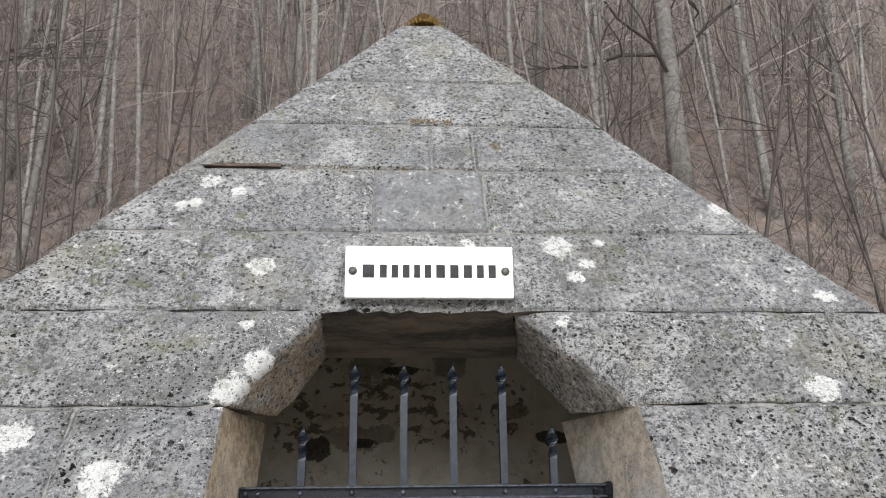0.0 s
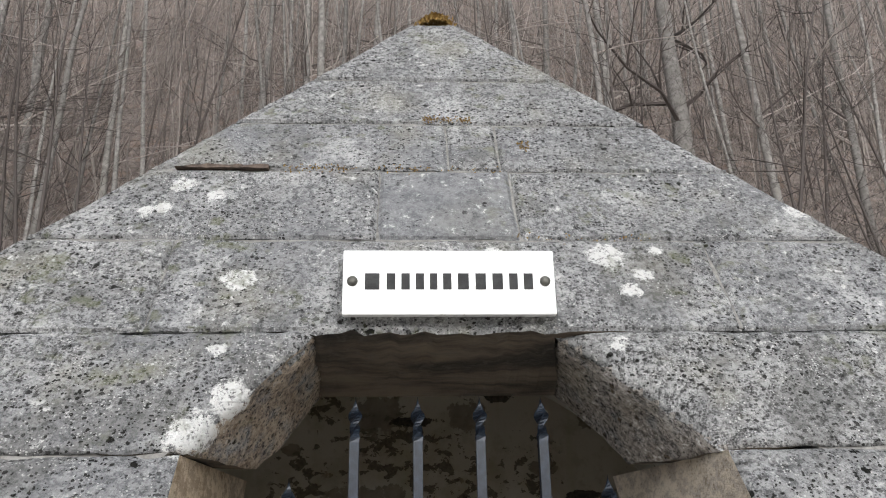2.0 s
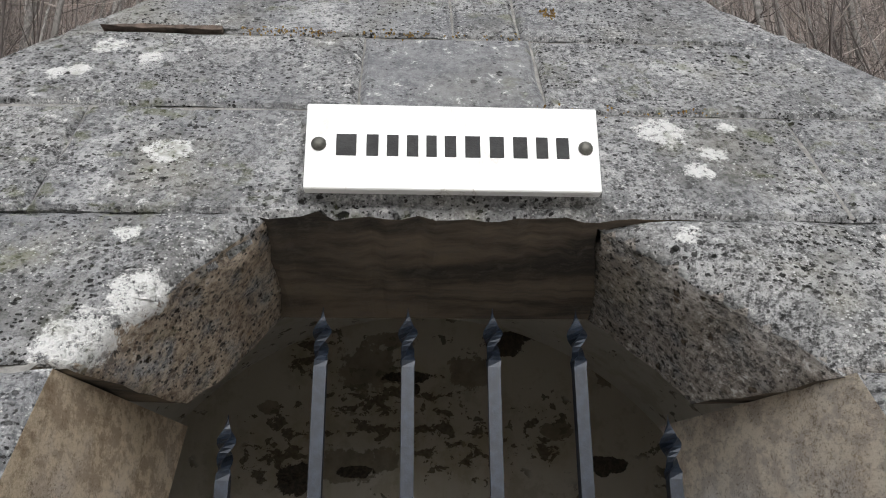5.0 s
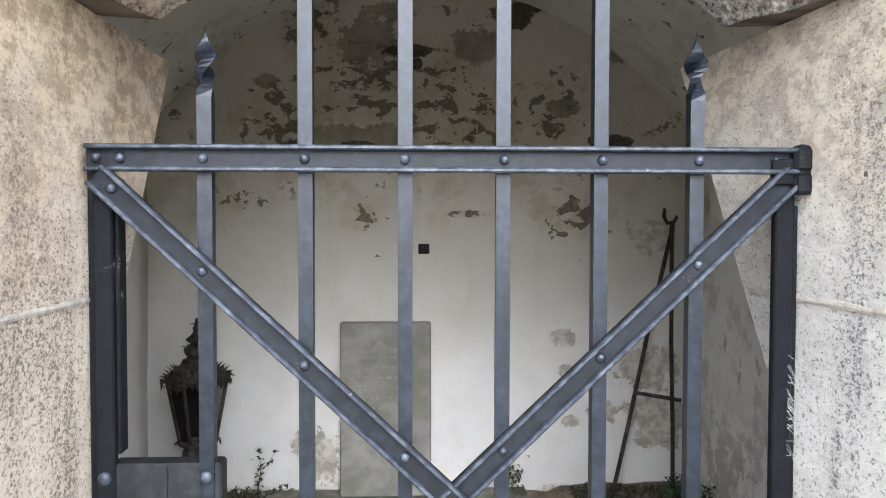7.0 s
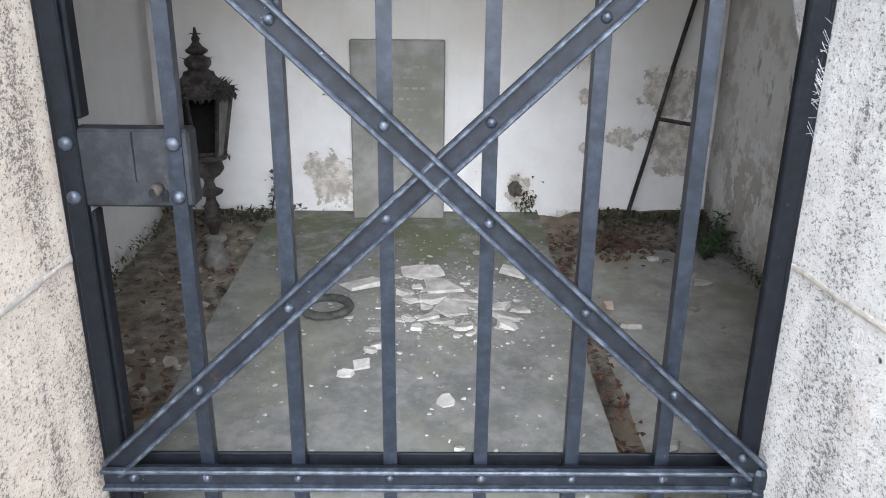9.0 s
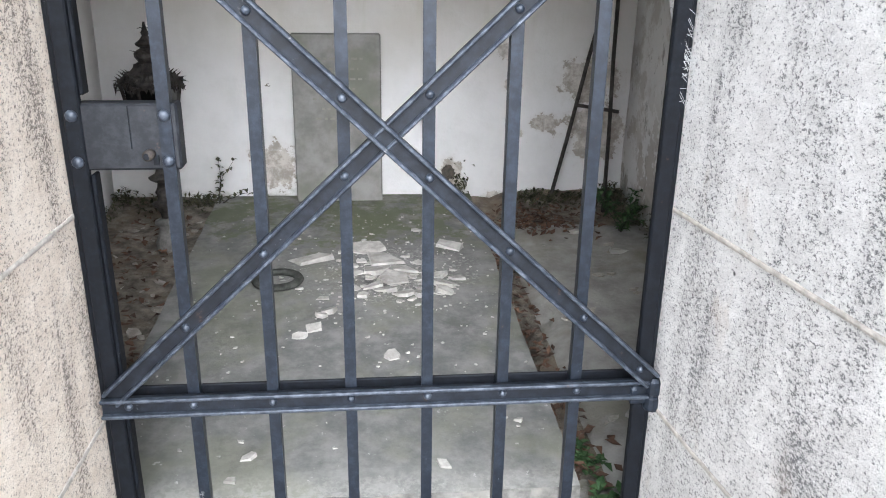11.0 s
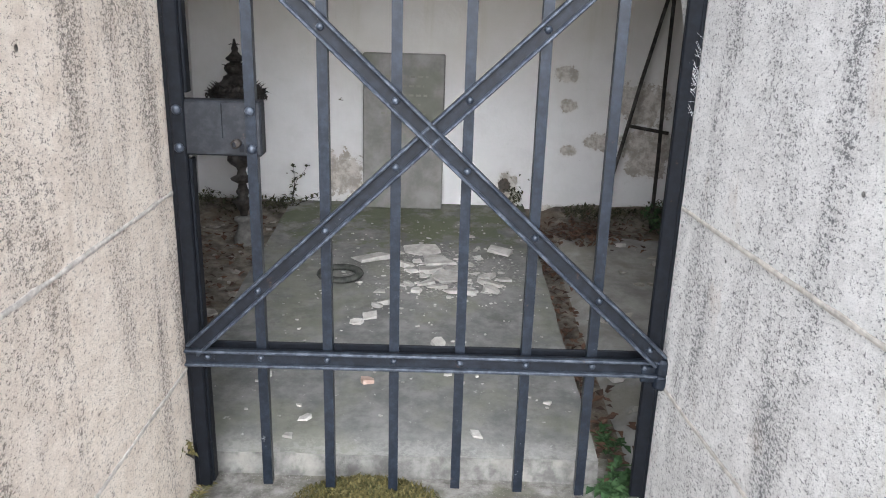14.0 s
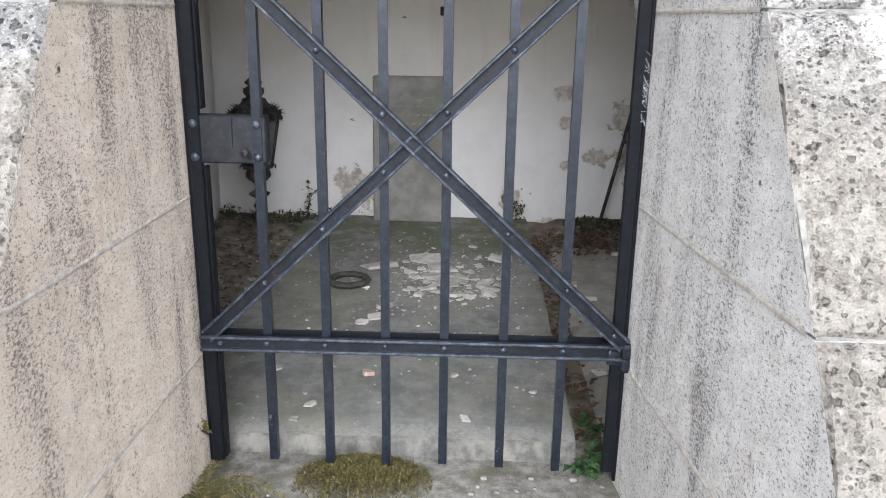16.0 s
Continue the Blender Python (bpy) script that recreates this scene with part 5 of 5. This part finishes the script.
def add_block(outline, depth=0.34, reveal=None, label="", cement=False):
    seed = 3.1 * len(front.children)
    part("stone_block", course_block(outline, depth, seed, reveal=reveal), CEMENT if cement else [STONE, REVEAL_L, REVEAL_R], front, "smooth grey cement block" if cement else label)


def xl(z, y=None):
    """The jamb on the latch side."""
    y = face_y(z) if y is None else y
    return -0.582 + 0.012 * y


def xr(z, y=None):
    y = face_y(z) if y is None else y
    return 0.563 - 0.100 * y


# lower courses, left and right of the doorway
levels = [(-0.35, 0.30), (0.30, 0.738), (0.738, 1.208), (1.208, 1.670)]
joints_l = [None, -1.25, None, -0.985]
joints_r = [None, 1.42, None, 1.13]


def jamb_depth(x, z):
    return max(0.73, 0.055 - face_y(z))


for (z0, z1), jl, jr in zip(levels, joints_l, joints_r):
    a, b = z0 + G, z1 - G
    cx = 0.022
    inner, outer = [(xl(b), b), (xl(a), a)], [(cx - ridge(a), a), (cx - ridge(b), b)]
    if jl:
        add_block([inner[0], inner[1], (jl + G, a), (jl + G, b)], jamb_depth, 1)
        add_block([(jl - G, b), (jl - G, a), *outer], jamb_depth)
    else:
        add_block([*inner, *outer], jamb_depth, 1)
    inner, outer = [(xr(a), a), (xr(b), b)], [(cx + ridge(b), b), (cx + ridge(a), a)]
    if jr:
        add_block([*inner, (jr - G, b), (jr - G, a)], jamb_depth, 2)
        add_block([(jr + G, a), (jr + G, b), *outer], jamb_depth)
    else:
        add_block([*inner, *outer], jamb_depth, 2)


def corbel(s):
    """A block beside the doorway, cut off at a slant, that narrows it under the lintel; its edge is worn round."""
    a, b = 1.670 + G, 1.980 - G
    cx = 0.022
    lo, hi = ((-0.586, a), (-0.335, b)) if s < 0 else ((0.600, a), (0.270, b))
    pts = [lo, hi, (cx - ridge(b), b), (cx - ridge(a), a)] if s < 0 else [(1.285 - G, a), (1.285 - G, b), hi, lo]
    n = Vector((hi[1] - lo[1], 0, lo[0] - hi[0])).normalized()

    def off(x, z):
        return abs((x - lo[0]) * n.x + (z - lo[1]) * n.z)

    def end(x, z):
        if off(x, z) > 0.02:
            return None
        t = (z - lo[1]) / (hi[1] - lo[1])
        xt = (-0.488 + 0.137 * t) if s < 0 else (0.478 - 0.148 * t)
        return Vector((xt, 0.10 + 0.20 * t, 1.668 + 0.22 * t))

    bm = course_block(pts, 0.36, 50 + s, grid=0.03, soft=0.008, end=end)
    for v in bm.verts:
        d = off(v.co.x, v.co.z)
        wide, deep = (0.05, 0.022) if s < 0 else (0.11, 0.05)
        if d < wide and v.co.y < face_y(v.co.z) + 0.03:
            v.co.y += deep * (1 - d / wide) ** 2
    bm.normal_update()
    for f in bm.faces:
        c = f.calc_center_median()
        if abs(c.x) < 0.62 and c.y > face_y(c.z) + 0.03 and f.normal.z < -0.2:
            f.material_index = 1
        # dark soffit colour paints in the shade of the hollow below
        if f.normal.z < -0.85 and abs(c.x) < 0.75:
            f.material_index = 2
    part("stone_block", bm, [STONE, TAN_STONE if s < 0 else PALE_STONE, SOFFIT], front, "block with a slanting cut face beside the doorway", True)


corbel(-1)
corbel(1)
a, b = 1.670 + G, 1.980 - G
add_block([(1.285 + G, a), (1.285 + G, b), (0.022 + ridge(b), b), (0.022 + ridge(a), a)][::-1])

# lintel course
a, b = 1.980 + G, 2.300 - G
add_block([(0.022 - ridge(a), a), (-0.757 - G, a), (-0.757 - G, b), (0.022 - ridge(b), b)])
bm = course_block([(-0.757 + G, a), (0.753 - G, a), (0.753 - G, b), (-0.757 + G, b)], 0.40, 71, grid=0.03)
for v in bm.verts:
    if v.co.y - face_y(v.co.z) > 0.3 and v.co.z < 2.02:
        v.co.z, v.co.y = 1.888, 0.30
    elif v.co.z < 2.0 and abs(v.co.x) < 0.36:
        v.co.z += 0.016 * noise.noise(Vector((v.co.x * 22, 3, 0))) - 0.004
        v.co.y += 0.022 * noise.noise(Vector((v.co.x * 31, 8, 0)))
bm.normal_update()
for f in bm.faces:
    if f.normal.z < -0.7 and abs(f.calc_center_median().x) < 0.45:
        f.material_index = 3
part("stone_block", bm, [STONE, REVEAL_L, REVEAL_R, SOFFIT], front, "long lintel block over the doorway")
add_block([(0.753 + G, a), (0.022 + ridge(a), a), (0.022 + ridge(b), b), (0.753 + G, b)])
# upper courses to the peak
for a, b, cuts in ((2.300, 2.610, (-0.192, 0.222)), (2.610, 2.870, (0.03, 0.20)), (2.870, 3.160, ()), (3.160, 3.625, ())):
    a, b = a + G, b - G
    ends = [None, *cuts, None]
    for p, q in zip(ends, ends[1:]):
        left = [(0.022 - ridge(b), b), (0.022 - ridge(a), a)] if p is None else [(p + G, b), (p + G, a)]
        right = [(0.022 + ridge(a), a), (0.022 + ridge(b), b)] if q is None else [(q - G, a), (q - G, b)]
        if p is None and a < 2.65 and b > 2.8:
            left += [(-0.83, a), (-0.825, a + 0.018), (-0.56, a + 0.015), (-0.53, a)]
        add_block(left + right, 0.30, cement=(p == -0.192))

# mortar behind the joints
bm = bmesh.new()
D = 0.013


def sheet(outline, back, jamb=None):
    """A bed of mortar; on the jamb side it follows the splayed reveal."""
    f, k = [], []
    for x, z in outline:
        d = back(x, z) if callable(back) else back
        f.append(bm.verts.new((x, face_y(z) + D, z)))
        xb = x
        if jamb and abs(x) < 0.8:
            xb = jamb(z, face_y(z) + d)
        k.append(bm.verts.new((xb, face_y(z) + d, z)))
    bm.faces.new(f)
    bm.faces.new(k[::-1])
    for i in range(len(f)):
        j = (i + 1) % len(f)
        bm.faces.new((f[j], f[i], k[i], k[j]))


def bed_depth(x, z):
    return jamb_depth(x, z) - 0.01


def jamb_l(z, y=None):
    return xl(z, y) - 0.0025


def jamb_r(z, y=None):
    return xr(z, y) + 0.0025


cx, e = 0.022, 0.02
for z0, z1 in ((-0.35, 1.016), (1.016, 1.664)):
    sheet([(cx - ridge(z0) + e, z0), (jamb_l(z0), z0), (jamb_l(z1), z1), (cx - ridge(z1) + e, z1)], bed_depth, jamb_l)
    sheet([(jamb_r(z0), z0), (cx + ridge(z0) - e, z0), (cx + ridge(z1) - e, z1), (jamb_r(z1), z1)], bed_depth, jamb_r)
sheet([(cx - ridge(1.664) + e, 1.664), (-0.62, 1.664), (-0.37, 1.976), (cx - ridge(1.976) + e, 1.976)], 0.3)
sheet([(0.80, 1.664), (cx + ridge(1.664) - e, 1.664), (cx + ridge(1.976) - e, 1.976), (0.47, 1.976)], 0.3)
sheet([(cx - ridge(1.99) + e, 1.99), (cx + ridge(1.99) - e, 1.99), (cx + ridge(3.60) - e, 3.60), (cx - ridge(3.60) + e, 3.60)], 0.28)
bmesh.ops.recalc_face_normals(bm, faces=bm.faces[:])
part("mortar", bm, MORTAR, front)

# pale pointing smeared over the joints of the reveals
for s, side in ((-1, xl), (1, xr)):
    for k, z in enumerate((0.30, 0.738, 1.208)):
        bm = bmesh.new()
        y0, y1 = face_y(z) + 0.03, face_y(z) + jamb_depth(0, z) - 0.012
        rings = []
        for i in range(25):
            y = y0 + (y1 - y0) * i / 24
            w = 0.006 * (1 + 0.7 * noise.noise(Vector((y * 14, k, s))))
            zc = z + 0.003 * noise.noise(Vector((y * 9, k + 5, s)))
            ring = []
            for u, h in ((-1.0, -0.004), (-0.75, 0.0018), (0.0, 0.0030), (0.75, 0.0018), (1.0, -0.004)):
                lift = h * (1 + 0.3 * noise.noise(Vector((y * 40, u, k))))
                ring.append(bm.verts.new((side(zc, y) - s * lift, y, zc + u * w)))
            rings.append(ring)
        for p, q in zip(rings, rings[1:]):
            for i in range(4):
                bm.faces.new((p[i], p[i + 1], q[i + 1], q[i]) if s > 0 else (p[i + 1], p[i], q[i], q[i + 1]))
        part("pointing", bm, POINTING, front, "pale mortar line across the reveal")

# the other sloping sides
PEAK = face_y(3.62)
for name, s in (("wall_side_left", -1), ("wall_side_right", 1)):
    bm = bmesh.new()
    rows = []
    for k in range(22):
        z = -0.35 + (3.60 + 0.35) * k / 21
        y0, y1 = face_y(z) + 0.012, 2 * PEAK + 1.24 - face_y(z)
        row = []
        for i in range(13):
            y = y0 + (y1 - y0) * i / 12
            row.append(bm.verts.new((cx + s * (ridge(z) - 0.012 + 0.012 * noise.noise(Vector((y * 5, z * 5, s)))), y, z)))
        rows.append(row)
    for p, q in zip(rows, rows[1:]):
        for i in range(12):
            bm.faces.new((p[i], p[i + 1], q[i + 1], q[i]) if s > 0 else (p[i + 1], p[i], q[i], q[i + 1]))
    tagged(part(name, bm, STONE), "sloping side of the pitted grey tomb", "wall", kind="structure")
bm = bmesh.new()
vs = [bm.verts.new((cx + s * (ridge(z) - 0.012), 2 * PEAK + 1.24 - face_y(z), z)) for s, z in ((1, -0.35), (-1, -0.35), (-1, 3.60), (1, 3.60))]
bm.faces.new(vs)
tagged(part("wall_rear", bm, STONE), "sloping rear of the pitted grey tomb", "wall", kind="structure")
bm = bmesh.new()
rows = []
for j in range(7):
    row = []
    for i in range(9):
        u, v = i / 4 - 1, j / 3 - 1
        row.append(bm.verts.new((cx + 0.115 * u, PEAK + 0.625 + 0.60 * v, 3.618 + 0.02 * (1 - u * u) * (1 - v * v) + 0.012 * noise.noise(Vector((u * 3, v * 3, 2))))))
    rows.append(row)
for p, q in zip(rows, rows[1:]):
    for i in range(8):
        bm.faces.new((p[i], p[i + 1], q[i + 1], q[i]))
part("cap_stone", bm, STONE, front)

# an added thin brown strip, dark for the shaded underside of the overhanging block
bm = bmesh.new()
rows = []
for i in range(13):
    x = -0.835 + 0.29 * i / 12
    j = 0.010 * noise.noise(Vector((x * 20, 1, 0))) + 0.004 * noise.noise(Vector((x * 60, 1, 0)))
    z0, y0 = 2.611 + 0.3 * j, face_y(2.61) - 0.010 + 2 * j
    rows.append([bm.verts.new(p) for p in ((x, y0, z0), (x, y0 + 0.006, z0 + 0.013 + 2 * j), (x, y0 + 0.05, z0 + 0.013 + 2 * j), (x, y0 + 0.05, z0))])
for p, q in zip(rows, rows[1:]):
    for k in range(4):
        bm.faces.new((p[k], q[k], q[(k + 1) % 4], p[(k + 1) % 4]))
bm.faces.new(rows[0])
bm.faces.new(rows[-1][::-1])
bmesh.ops.recalc_face_normals(bm, faces=bm.faces[:])
part("stone_sliver", bm, mottled("shaded_overhang_brown", (0.06, 0.047, 0.04), (0.17, 0.13, 0.105), 30), front, "thin dark brown strip standing for the shaded overhang of a block")
